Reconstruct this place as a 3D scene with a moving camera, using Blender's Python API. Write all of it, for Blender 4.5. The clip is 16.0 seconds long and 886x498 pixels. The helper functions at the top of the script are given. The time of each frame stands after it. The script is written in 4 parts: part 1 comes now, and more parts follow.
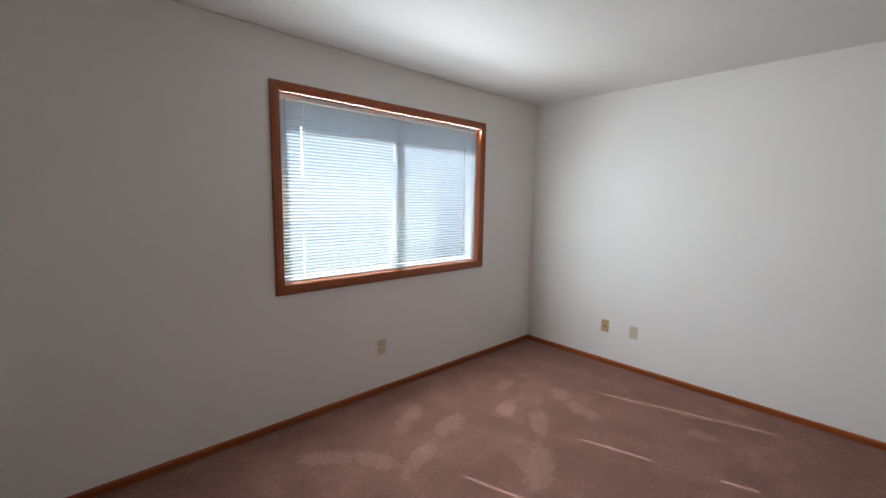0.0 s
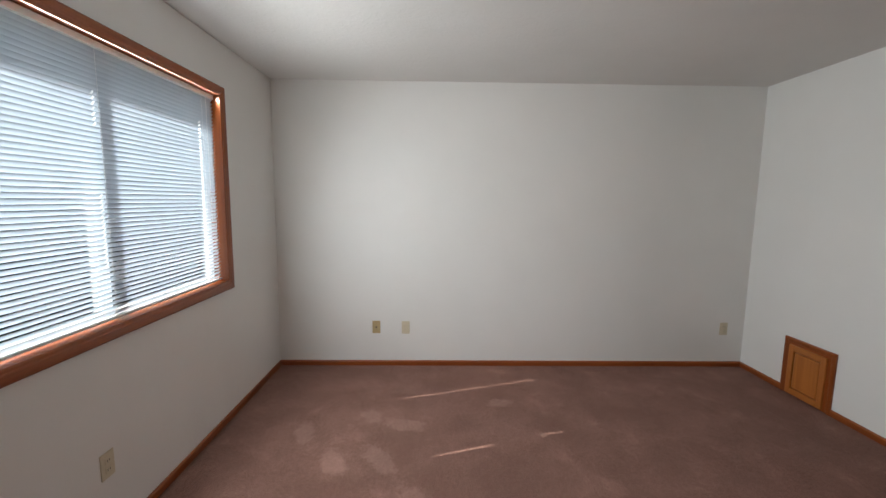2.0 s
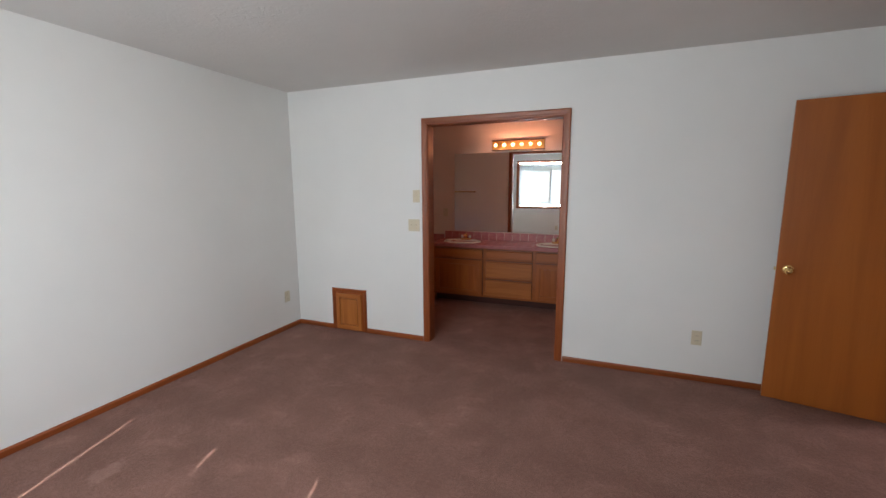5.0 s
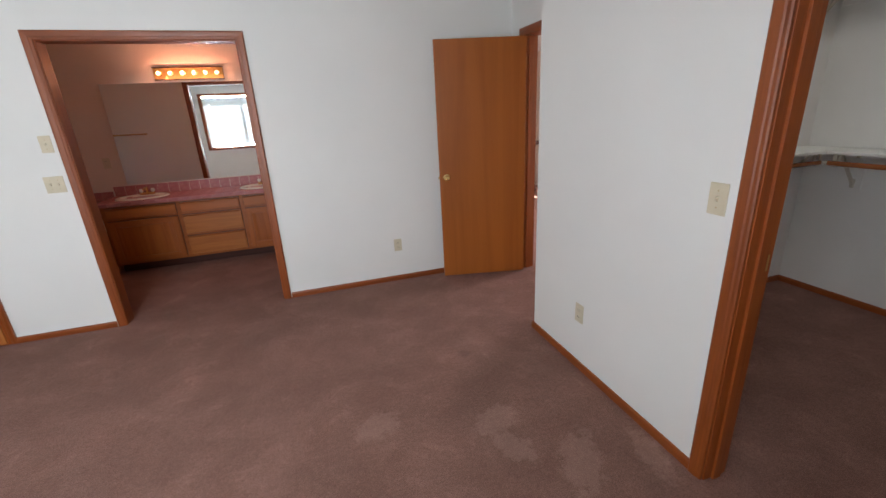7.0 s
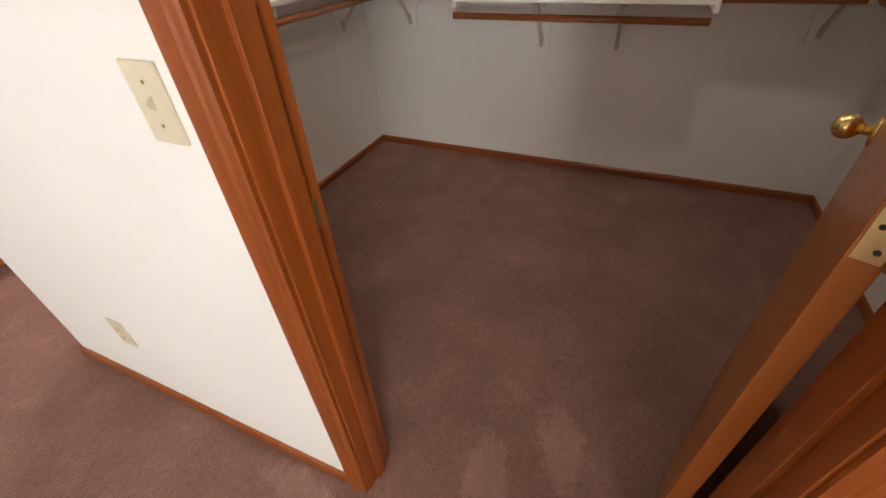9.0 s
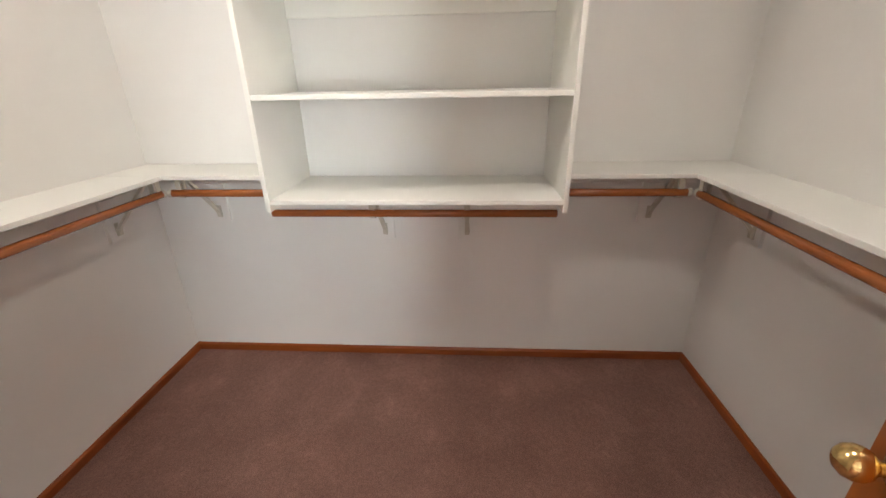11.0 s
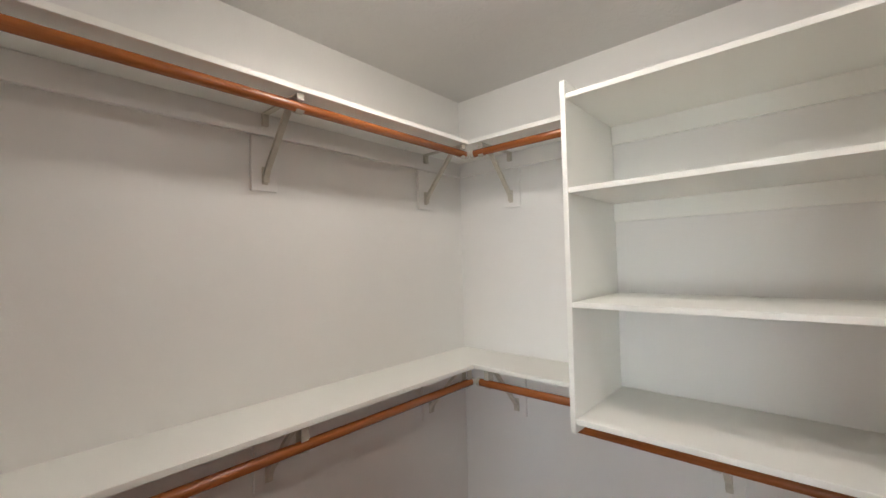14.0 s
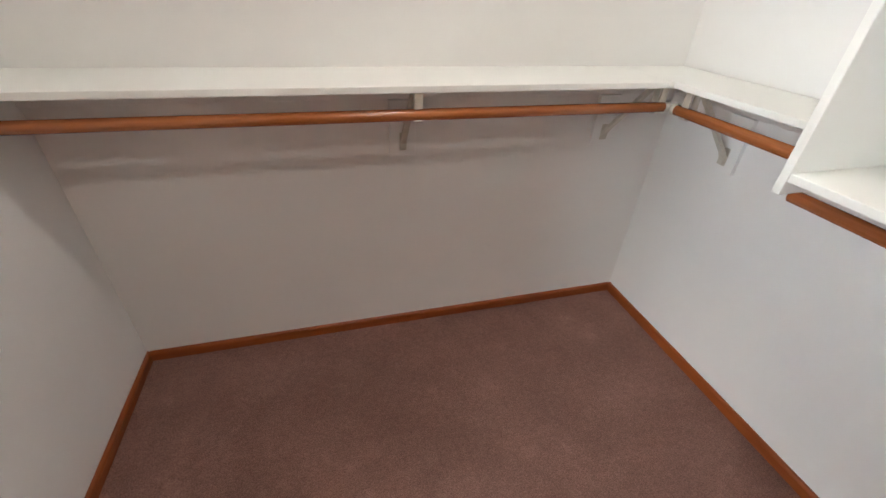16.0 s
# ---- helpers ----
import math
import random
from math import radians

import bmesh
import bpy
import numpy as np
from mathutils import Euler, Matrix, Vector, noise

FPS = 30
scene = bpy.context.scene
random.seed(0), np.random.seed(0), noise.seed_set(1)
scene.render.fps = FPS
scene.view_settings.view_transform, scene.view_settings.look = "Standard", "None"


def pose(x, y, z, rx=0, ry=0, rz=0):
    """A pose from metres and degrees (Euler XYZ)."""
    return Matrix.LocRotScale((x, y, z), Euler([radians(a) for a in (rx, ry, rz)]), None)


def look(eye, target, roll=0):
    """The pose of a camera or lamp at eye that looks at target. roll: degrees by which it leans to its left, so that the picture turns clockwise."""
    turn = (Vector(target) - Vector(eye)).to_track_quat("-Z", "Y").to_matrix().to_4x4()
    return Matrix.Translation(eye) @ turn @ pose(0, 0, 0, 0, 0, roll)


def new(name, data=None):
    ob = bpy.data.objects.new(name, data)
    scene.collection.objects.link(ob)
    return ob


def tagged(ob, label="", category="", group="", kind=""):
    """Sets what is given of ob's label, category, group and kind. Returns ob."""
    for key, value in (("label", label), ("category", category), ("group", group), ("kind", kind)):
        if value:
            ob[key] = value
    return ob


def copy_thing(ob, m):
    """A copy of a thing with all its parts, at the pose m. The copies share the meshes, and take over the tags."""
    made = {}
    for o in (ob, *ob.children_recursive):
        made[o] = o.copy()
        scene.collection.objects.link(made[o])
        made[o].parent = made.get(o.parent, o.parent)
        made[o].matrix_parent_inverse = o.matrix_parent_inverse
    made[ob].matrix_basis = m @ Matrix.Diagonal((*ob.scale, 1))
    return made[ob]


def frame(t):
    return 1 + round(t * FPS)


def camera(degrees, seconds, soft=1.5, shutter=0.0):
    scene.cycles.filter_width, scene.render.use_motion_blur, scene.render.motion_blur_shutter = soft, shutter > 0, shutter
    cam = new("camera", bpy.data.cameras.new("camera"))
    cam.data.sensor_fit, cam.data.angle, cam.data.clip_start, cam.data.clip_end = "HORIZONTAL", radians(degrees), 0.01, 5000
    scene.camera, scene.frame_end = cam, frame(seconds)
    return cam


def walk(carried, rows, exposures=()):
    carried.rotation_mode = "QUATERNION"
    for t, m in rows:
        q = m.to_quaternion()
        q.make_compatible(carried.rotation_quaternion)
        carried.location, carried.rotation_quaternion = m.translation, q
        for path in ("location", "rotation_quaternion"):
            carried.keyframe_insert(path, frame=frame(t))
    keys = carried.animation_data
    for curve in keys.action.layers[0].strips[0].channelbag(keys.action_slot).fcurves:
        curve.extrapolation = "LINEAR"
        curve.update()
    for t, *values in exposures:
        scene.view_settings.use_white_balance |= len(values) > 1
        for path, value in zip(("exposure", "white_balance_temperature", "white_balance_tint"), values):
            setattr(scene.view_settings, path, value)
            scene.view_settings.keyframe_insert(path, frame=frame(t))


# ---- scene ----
cam = camera(95.0, 16.0)
# seconds, stops, white balance
EXPOSURES = [(0, 2.4, 6300, 10), (0.7, 2.4, 6350, 10), (1.5, 2.3, 6600, 10), (3.5, 2.5, 6400, 9), (6.3, 2.95, 6250, 10), (7.0, 3.1, 6250, 10), (8.2, 3.8, 6750, 11),
             (9.0, 3.97, 7150, 12), (11.3, 4.75, 6650, 11), (12.5, 4.4, 6600, 10), (14.5, 4.2, 6450, 10), (15, 4.2, 6450, 9.5), (16, 4.8, 6250, 9.5)]
PATH = [
    (0, (-3.625, -2.536, 1.492), (-2.278, -1.077, 1.255), 0.9),
    (0.5, (-3.692, -2.207, 1.472), (-2.049, -1.091, 1.242), 0.9),
    (1, (-3.65, -1.882, 1.458), (-1.807, -1.14, 1.233), 0.8),
    (1.5, (-3.581, -1.644, 1.476), (-1.631, -1.275, 1.233), 0.7),
    (2, (-3.533, -1.387, 1.489), (-1.548, -1.422, 1.249), 0.6),
    (2.5, (-3.431, -1.167, 1.507), (-1.494, -1.6, 1.256), 0.6),
    (2.8, (-3.411, -1.091, 1.503), (-1.535, -1.738, 1.261), 0.5),
    (3, (-3.386, -0.99, 1.515), (-1.57, -1.791, 1.266), 0.5),
    (3.5, (-3.386, -0.803, 1.499), (-1.752, -1.931, 1.257), 0.3),
    (4, (-3.253, -0.732, 1.496), (-1.868, -2.154, 1.25), 0.1),
    (4.2, (-3.179, -0.739, 1.507), (-1.92, -2.273, 1.255), 0.1),
    (6.3, (-3.071, -0.601, 1.503), (-3.197, -2.559, 1.115), -2.0),
    (6.5, (-3.095, -0.597, 1.501), (-3.339, -2.53, 1.05), -2.4),
    (7, (-3.166, -0.632, 1.486), (-3.717, -2.446, 0.85), -3.0),
    (7.5, (-3.382, -0.702, 1.438), (-4.226, -2.306, 0.593), -3.3),
    (8, (-3.6, -0.81, 1.375), (-4.68, -2.122, 0.32), -3.7),
    (8.2, (-3.71, -0.878, 1.339), (-4.883, -2.068, 0.24), -3.3),
    (8.5, (-3.879, -1.003, 1.345), (-5.155, -1.967, 0.144), -3.5),
    (9, (-4.151, -1.089, 1.324), (-5.567, -1.762, 0.082), -3.1),
    (11.3, (-4.851, -1.244, 1.488), (-6.751, -1.294, 0.868), -1.3),
    (11.5, (-4.843, -1.268, 1.497), (-6.787, -1.311, 1.029), -1.4),
    (12, (-4.817, -1.269, 1.547), (-6.811, -1.377, 1.431), -1.5),
    (12.5, (-4.826, -1.293, 1.574), (-6.806, -1.557, 1.688), -1.8),
    (13, (-4.887, -1.357, 1.583), (-6.782, -1.974, 1.743), -2.3),
    (13.4, (-4.974, -1.38, 1.576), (-6.727, -2.327, 1.754), -1.6),
    (13.5, (-4.985, -1.376, 1.59), (-6.697, -2.4, 1.744), -2.1),
    (14, (-5.036, -1.393, 1.583), (-6.526, -2.726, 1.643), -1.4),
    (14.5, (-5.069, -1.412, 1.545), (-6.351, -2.935, 1.349), -0.4),
    (14.8, (-5.097, -1.422, 1.504), (-6.278, -2.987, 1.108), 0.1),
    (15, (-5.125, -1.417, 1.475), (-6.22, -2.999, 0.932), 0.7),
    (15.4, (-5.208, -1.442, 1.404), (-6.103, -3.027, 0.576), 2.1),
    (15.5, (-5.236, -1.446, 1.393), (-6.068, -3.029, 0.497), 2.2),
    (16, (-5.431, -1.422, 1.35), (-5.913, -3.017, 0.243), 2.9),
]
walk(cam, [(t, look(eye, target, roll)) for t, eye, target, roll in PATH], EXPOSURES)

# ---- daylight ----
SUN_EL, SUN_AZ = radians(38.7), math.atan2(-0.2975, 0.9547)
world = bpy.data.worlds.new("sky")
scene.world = world
world.use_nodes = True
wn = world.node_tree
sky = wn.nodes.new("ShaderNodeTexSky")
sky.sky_type, sky.sun_disc = "NISHITA", False
sky.sun_elevation, sky.sun_rotation = SUN_EL, SUN_AZ
bg = wn.nodes["Background"]
bg.inputs["Strength"].default_value = 0.12
wn.links.new(sky.outputs["Color"], bg.inputs["Color"])

sun = new("sun", bpy.data.lights.new("sun", "SUN"))
sun.data.energy, sun.data.angle, sun.data.color = 4.6, radians(0.45), (1.0, 0.95, 0.88)
sun.matrix_basis = look((-0.2975 * math.cos(SUN_EL) * 20, 0.9547 * math.cos(SUN_EL) * 20, math.sin(SUN_EL) * 20), (0, 0, 0))


def area_lamp(name, m, w, h, watts, colour):
    ob = new(name, bpy.data.lights.new(name, "AREA"))
    ob.data.shape, ob.data.size, ob.data.size_y = "RECTANGLE", w, h
    ob.data.energy, ob.data.color = watts, colour
    ob.matrix_basis = m
    return ob


# the window's skylight, by strip lamps added before the blind's rails and slats, and hall daylight from an added,
# unseen opening
area_lamp("window_skylight", look((-1.745, -0.02, 0.972), (-1.745, -0.98, 1.13)), 1.60, 0.04, 4.1, (0.91, 0.96, 1.0))
glow = area_lamp("window_skylight_head", look((-1.745, 0.020, 2.112), (-1.745, -0.80, 1.74)), 1.77, 0.020, 3.9, (0.91, 0.96, 1.0))
glow.data.spread = radians(145)
for x in (-2.15, -1.9, -1.65, -1.4, -1.15, -0.9):
    glow = area_lamp("window_skylight_west", look((x, 0.006, 1.5), (x - 3.0, -1.12, 1.32)), 0.020, 1.05, 0.011, (0.89, 0.95, 1.0))
    glow.data.spread = radians(30)
# lamp added in a made-up opening out of view, to brighten the hall
area_lamp("hall_fill", look((-7.5, -4.5, 1.6), (-5, -6.5, 1.2)), 1.0, 1.1, 11, (1.0, 0.88, 0.86))

# ---- materials ----
WOOD_TONE = ((0.315, 0.076, 0.012), (0.215, 0.047, 0.007))
OAK_TONE = ((0.47, 0.195, 0.052), (0.36, 0.135, 0.033))
LEAF_TONE = ((0.365, 0.108, 0.017), (0.27, 0.073, 0.010))


def nodes_of(name):
    m = bpy.data.materials.new(name)
    m.use_nodes = True
    t = m.node_tree
    return m, t, t.nodes["Principled BSDF"]


def put(t, kind, **values):
    n = t.nodes.new(kind)
    for key, value in values.items():
        if key in n.inputs:
            n.inputs[key].default_value = value
    return n


def coords(t, scale=(1, 1, 1)):
    tc, mp = t.nodes.new("ShaderNodeTexCoord"), t.nodes.new("ShaderNodeMapping")
    mp.inputs["Scale"].default_value = scale
    t.links.new(tc.outputs["Object"], mp.inputs["Vector"])
    return mp.outputs["Vector"]


def ramp(t, source, a, b, lo=0.3, hi=0.7):
    r = t.nodes.new("ShaderNodeValToRGB")
    r.color_ramp.elements[0].position, r.color_ramp.elements[1].position = lo, hi
    r.color_ramp.elements[0].color, r.color_ramp.elements[1].color = (*a, 1), (*b, 1)
    t.links.new(source, r.inputs["Fac"])
    return r.outputs["Color"]


def noise_node(t, vec, scale, detail=4.0, rough=0.55, distortion=0.0):
    n = put(t, "ShaderNodeTexNoise", Scale=scale, Detail=detail, Roughness=rough, Distortion=distortion)
    t.links.new(vec, n.inputs["Vector"])
    return n.outputs["Fac"]


def mix_colour(t, fac, a, b, mode="MIX"):
    m = t.nodes.new("ShaderNodeMix")
    m.data_type, m.blend_type = "RGBA", mode
    for value, sock in ((fac, m.inputs[0]), (a, m.inputs[6]), (b, m.inputs[7])):
        if isinstance(value, (int, float)):
            sock.default_value = value
        elif isinstance(value, tuple):
            sock.default_value = (*value, 1)
        else:
            t.links.new(value, sock)
    return m.outputs[2]


def bump(t, p, height, strength, distance):
    b = put(t, "ShaderNodeBump", Strength=strength, Distance=distance)
    t.links.new(height, b.inputs["Height"])
    t.links.new(b.outputs["Normal"], p.inputs["Normal"])


def paint(name, a, b, rough, grain=150.0, strength=0.10, depth=0.002, blotch=1.3):
    """Rolled wall paint: faint large blotches and an orange-peel relief."""
    m, t, p = nodes_of(name)
    v = coords(t)
    t.links.new(ramp(t, noise_node(t, v, blotch, 5), a, b), p.inputs["Base Color"])
    p.inputs["Roughness"].default_value = rough
    p.inputs["Specular IOR Level"].default_value = 0.35
    bump(t, p, noise_node(t, v, grain, 3), strength, depth)
    return m


def wood(name, tones, axis, rough=0.40, scale=1.0, pores=0.55):
    """Stained timber with long grain along one axis."""
    m, t, p = nodes_of(name)
    s = [26.0 * scale] * 3
    s[axis] = 1.1 * scale
    v = coords(t, tuple(s))
    broad = noise_node(t, v, 1.0, 6, 0.6, 0.9)
    f = [190.0] * 3
    f[axis] = 5.0
    fine = noise_node(t, coords(t, tuple(f)), 1.0, 3, 0.6)
    col = ramp(t, broad, tones[1], tones[0], 0.28, 0.62)
    dark = ramp(t, fine, (0.76, 0.72, 0.68), (1.0, 1.0, 1.0), 0.30, 0.55)
    info = t.nodes.new("ShaderNodeObjectInfo")
    vary = ramp(t, info.outputs["Random"], (0.86, 0.84, 0.82), (1.08, 1.08, 1.08), 0.0, 1.0)
    col = mix_colour(t, pores, col, dark, "MULTIPLY")
    col = mix_colour(t, 0.7, col, vary, "MULTIPLY")
    t.links.new(col, p.inputs["Base Color"])
    p.inputs["Roughness"].default_value = rough
    p.inputs["Coat Weight"].default_value = 0.10
    p.inputs["Coat Roughness"].default_value = 0.25
    bump(t, p, fine, 0.12, 0.0006)
    return m


def plain(name, a, b, rough, metal=0.0, scale=30.0, strength=0.05):
    m, t, p = nodes_of(name)
    v = coords(t)
    n = noise_node(t, v, scale, 4)
    t.links.new(ramp(t, n, a, b), p.inputs["Base Color"])
    p.inputs["Roughness"].default_value, p.inputs["Metallic"].default_value = rough, metal
    bump(t, p, n, strength, 0.001)
    return m


WALL = paint("wall_paint", (0.79, 0.785, 0.755), (0.83, 0.825, 0.795), 0.6)
CLOSET_WALL = paint("closet_paint", (0.78, 0.770, 0.735), (0.81, 0.80, 0.765), 0.32)
BATH_WALL = paint("bath_paint", (0.74, 0.630, 0.535), (0.78, 0.670, 0.575), 0.6)
SHELF = paint("shelf_enamel", (0.845, 0.845, 0.79), (0.875, 0.875, 0.82), 0.38, 60, 0.05)
WOODS = [wood("stained_trim_" + "xyz"[i], WOOD_TONE, i) for i in range(3)]
OAKS = [wood("oak_" + "xyz"[i], OAK_TONE, i, 0.36, 0.55) for i in range(3)]
VANITY = [wood("red_oak_" + "xyz"[i], ((0.44, 0.132, 0.025), (0.32, 0.084, 0.014)), i, 0.34, 0.6, 0.35) for i in range(3)]
UMBER = [wood("umber_rail_" + "xyz"[i], ((0.075, 0.022, 0.014), (0.045, 0.012, 0.008)), i, 0.35) for i in range(3)]
# trim wood with the shade on the backlit bath casing put into its colour
SHADED_WOODS = [wood("shaded_trim_" + "xyz"[i], ((0.17, 0.032, 0.012), (0.11, 0.019, 0.008)), i, 0.40) for i in range(3)]
HATCH = [wood("hatch_oak_" + "xyz"[i], ((0.47, 0.165, 0.036), (0.36, 0.110, 0.022)), i, 0.34, 0.6) for i in range(3)]
LEAF = wood("door_veneer", LEAF_TONE, 2, 0.30, 0.28, 0.22)
RODS = [wood("rod_timber_" + "xyz"[i], ((0.42, 0.140, 0.038), (0.27, 0.074, 0.018)), i, 0.27) for i in range(3)]
IVORY = plain("ivory_plastic", (0.62, 0.55, 0.40), (0.66, 0.59, 0.44), 0.4)
TAN = plain("tan_plastic", (0.44, 0.33, 0.17), (0.50, 0.38, 0.20), 0.45)
DARK = plain("dark_slot", (0.03, 0.025, 0.02), (0.05, 0.04, 0.035), 0.6)
BRASS = plain("polished_brass", (0.80, 0.56, 0.22), (0.86, 0.62, 0.27), 0.16, 1.0, 12, 0.02)
BRUSHED = plain("brushed_brass", (0.66, 0.34, 0.10), (0.74, 0.41, 0.14), 0.5, 1.0, 60, 0.05)
HINGE = plain("aged_brass_plate", (0.50, 0.38, 0.19), (0.60, 0.46, 0.24), 0.52, 1.0, 40, 0.05)
STEEL = plain("cream_enamelled_steel", (0.50, 0.465, 0.38), (0.57, 0.535, 0.45), 0.4, 0.0, 60)
VINYL = plain("white_vinyl", (0.78, 0.79, 0.79), (0.82, 0.83, 0.83), 0.4)
COUNTER = plain("rose_tile", (0.40, 0.13, 0.13), (0.52, 0.21, 0.20), 0.22, 0.0, 45)
GROUT = plain("pale_grout", (0.43, 0.25, 0.24), (0.50, 0.31, 0.29), 0.8)
CERAMIC = plain("cream_ceramic", (0.74, 0.68, 0.60), (0.78, 0.72, 0.64), 0.12, 0.0, 5, 0.0)
ROOF = plain("eave_board", (0.50, 0.50, 0.49), (0.56, 0.56, 0.55), 0.7)
BARK = plain("bark", (0.07, 0.05, 0.035), (0.13, 0.095, 0.07), 0.9, 0.0, 12, 0.4)
LEAVES = plain("foliage", (0.045, 0.05, 0.03), (0.10, 0.09, 0.05), 0.7, 0.0, 2)
SHINGLE = plain("slate_blue_shingle", (0.10, 0.115, 0.15), (0.16, 0.18, 0.22), 0.85, 0.0, 6, 0.3)
GRASS = plain("dry_lawn", (0.10, 0.115, 0.055), (0.165, 0.165, 0.09), 0.9, 0.0, 3)


def mirror_glass():
    m, t, p = nodes_of("mirror_silver")
    p.inputs["Base Color"].default_value = (0.86, 0.88, 0.87, 1)
    p.inputs["Metallic"].default_value, p.inputs["Roughness"].default_value = 1.0, 0.015
    return m


def clear_glass():
    m = bpy.data.materials.new("window_glass")
    m.use_nodes = True
    t = m.node_tree
    t.nodes.clear()
    out, mix = t.nodes.new("ShaderNodeOutputMaterial"), t.nodes.new("ShaderNodeMixShader")
    a, b, f = t.nodes.new("ShaderNodeBsdfTransparent"), t.nodes.new("ShaderNodeBsdfGlossy"), t.nodes.new("ShaderNodeFresnel")
    a.inputs["Color"].default_value = (0.93, 0.96, 0.96, 1)
    b.inputs["Roughness"].default_value = 0.02
    t.links.new(f.outputs[0], mix.inputs[0])
    t.links.new(a.outputs[0], mix.inputs[1])
    t.links.new(b.outputs[0], mix.inputs[2])
    t.links.new(mix.outputs[0], out.inputs["Surface"])
    return m


def sheer(name, colour, through_colour, share):
    """A thin sheet: part diffuse, part letting light through."""
    m = bpy.data.materials.new(name)
    m.use_nodes = True
    t = m.node_tree
    t.nodes.clear()
    out, mix = t.nodes.new("ShaderNodeOutputMaterial"), t.nodes.new("ShaderNodeMixShader")
    a, b = t.nodes.new("ShaderNodeBsdfDiffuse"), t.nodes.new("ShaderNodeBsdfTranslucent")
    tc = coords(t)
    n = noise_node(t, tc, 9.0, 3)
    t.links.new(ramp(t, n, tuple(c * 0.96 for c in colour), colour), a.inputs["Color"])
    b.inputs["Color"].default_value = (*through_colour, 1)
    mix.inputs[0].default_value = share
    t.links.new(a.outputs[0], mix.inputs[1])
    t.links.new(b.outputs[0], mix.inputs[2])
    t.links.new(mix.outputs[0], out.inputs["Surface"])
    return m


def insect_screen():
    m = bpy.data.materials.new("insect_screen")
    m.use_nodes = True
    t = m.node_tree
    t.nodes.clear()
    out, mix = t.nodes.new("ShaderNodeOutputMaterial"), t.nodes.new("ShaderNodeMixShader")
    a, b = t.nodes.new("ShaderNodeBsdfTransparent"), t.nodes.new("ShaderNodeBsdfDiffuse")
    b.inputs["Color"].default_value = (0.10, 0.11, 0.12, 1)
    mix.inputs[0].default_value = 0.10
    t.links.new(a.outputs[0], mix.inputs[1])
    t.links.new(b.outputs[0], mix.inputs[2])
    t.links.new(mix.outputs[0], out.inputs["Surface"])
    return m


def glowing(name, colour, strength):
    m, t, p = nodes_of(name)
    p.inputs["Base Color"].default_value = (0.8, 0.75, 0.65, 1)
    p.inputs["Emission Color"].default_value = (*colour, 1)
    p.inputs["Emission Strength"].default_value = strength
    return m


MIRROR, GLASS, SCREEN = mirror_glass(), clear_glass(), insect_screen()
SLAT = sheer("blind_slat", (0.52, 0.56, 0.61), (0.58, 0.80, 1.0), 0.065)
BULB = glowing("lit_globe", (1.0, 0.50, 0.13), 0.20)
DOME = glowing("lit_opal_glass", (1.0, 0.92, 0.865), 4.3)

# lighter patches where feet and the vacuum have turned the pile: x, y, turn, half length, half width
PILE_MARKS = [
    (-1.375, -0.81, 20, 0.13, 0.055), (-1.35, -1.07, 35, 0.16, 0.06), (-0.88, -0.96, 40, 0.10, 0.06), (-0.98, -1.19, 70, 0.14, 0.06),
    (-1.83, -0.69, 10, 0.15, 0.06), (-2.42, -0.68, 120, 0.17, 0.055), (-1.76, -1.35, 30, 0.22, 0.07), (-2.62, -0.48, 140, 0.18, 0.06),
    (-0.69, -1.87, 100, 0.10, 0.05), (-2.0, -0.45, 30, 0.20, 0.05), (-2.21, -0.83, 20, 0.17, 0.05), (-1.08, -0.56, 20, 0.12, 0.05),
    (-3.86, -2.16, 30, 0.14, 0.07), (-4.11, -1.80, 60, 0.18, 0.08), (-4.42, -1.73, 80, 0.15, 0.05), (-3.29, -2.34, 20, 0.13, 0.07), (-3.87, -1.98, 120, 0.12, 0.06),
    (-4.69, -1.24, 10, 0.14, 0.055), (-4.86, -1.04, 20, 0.13, 0.06)]


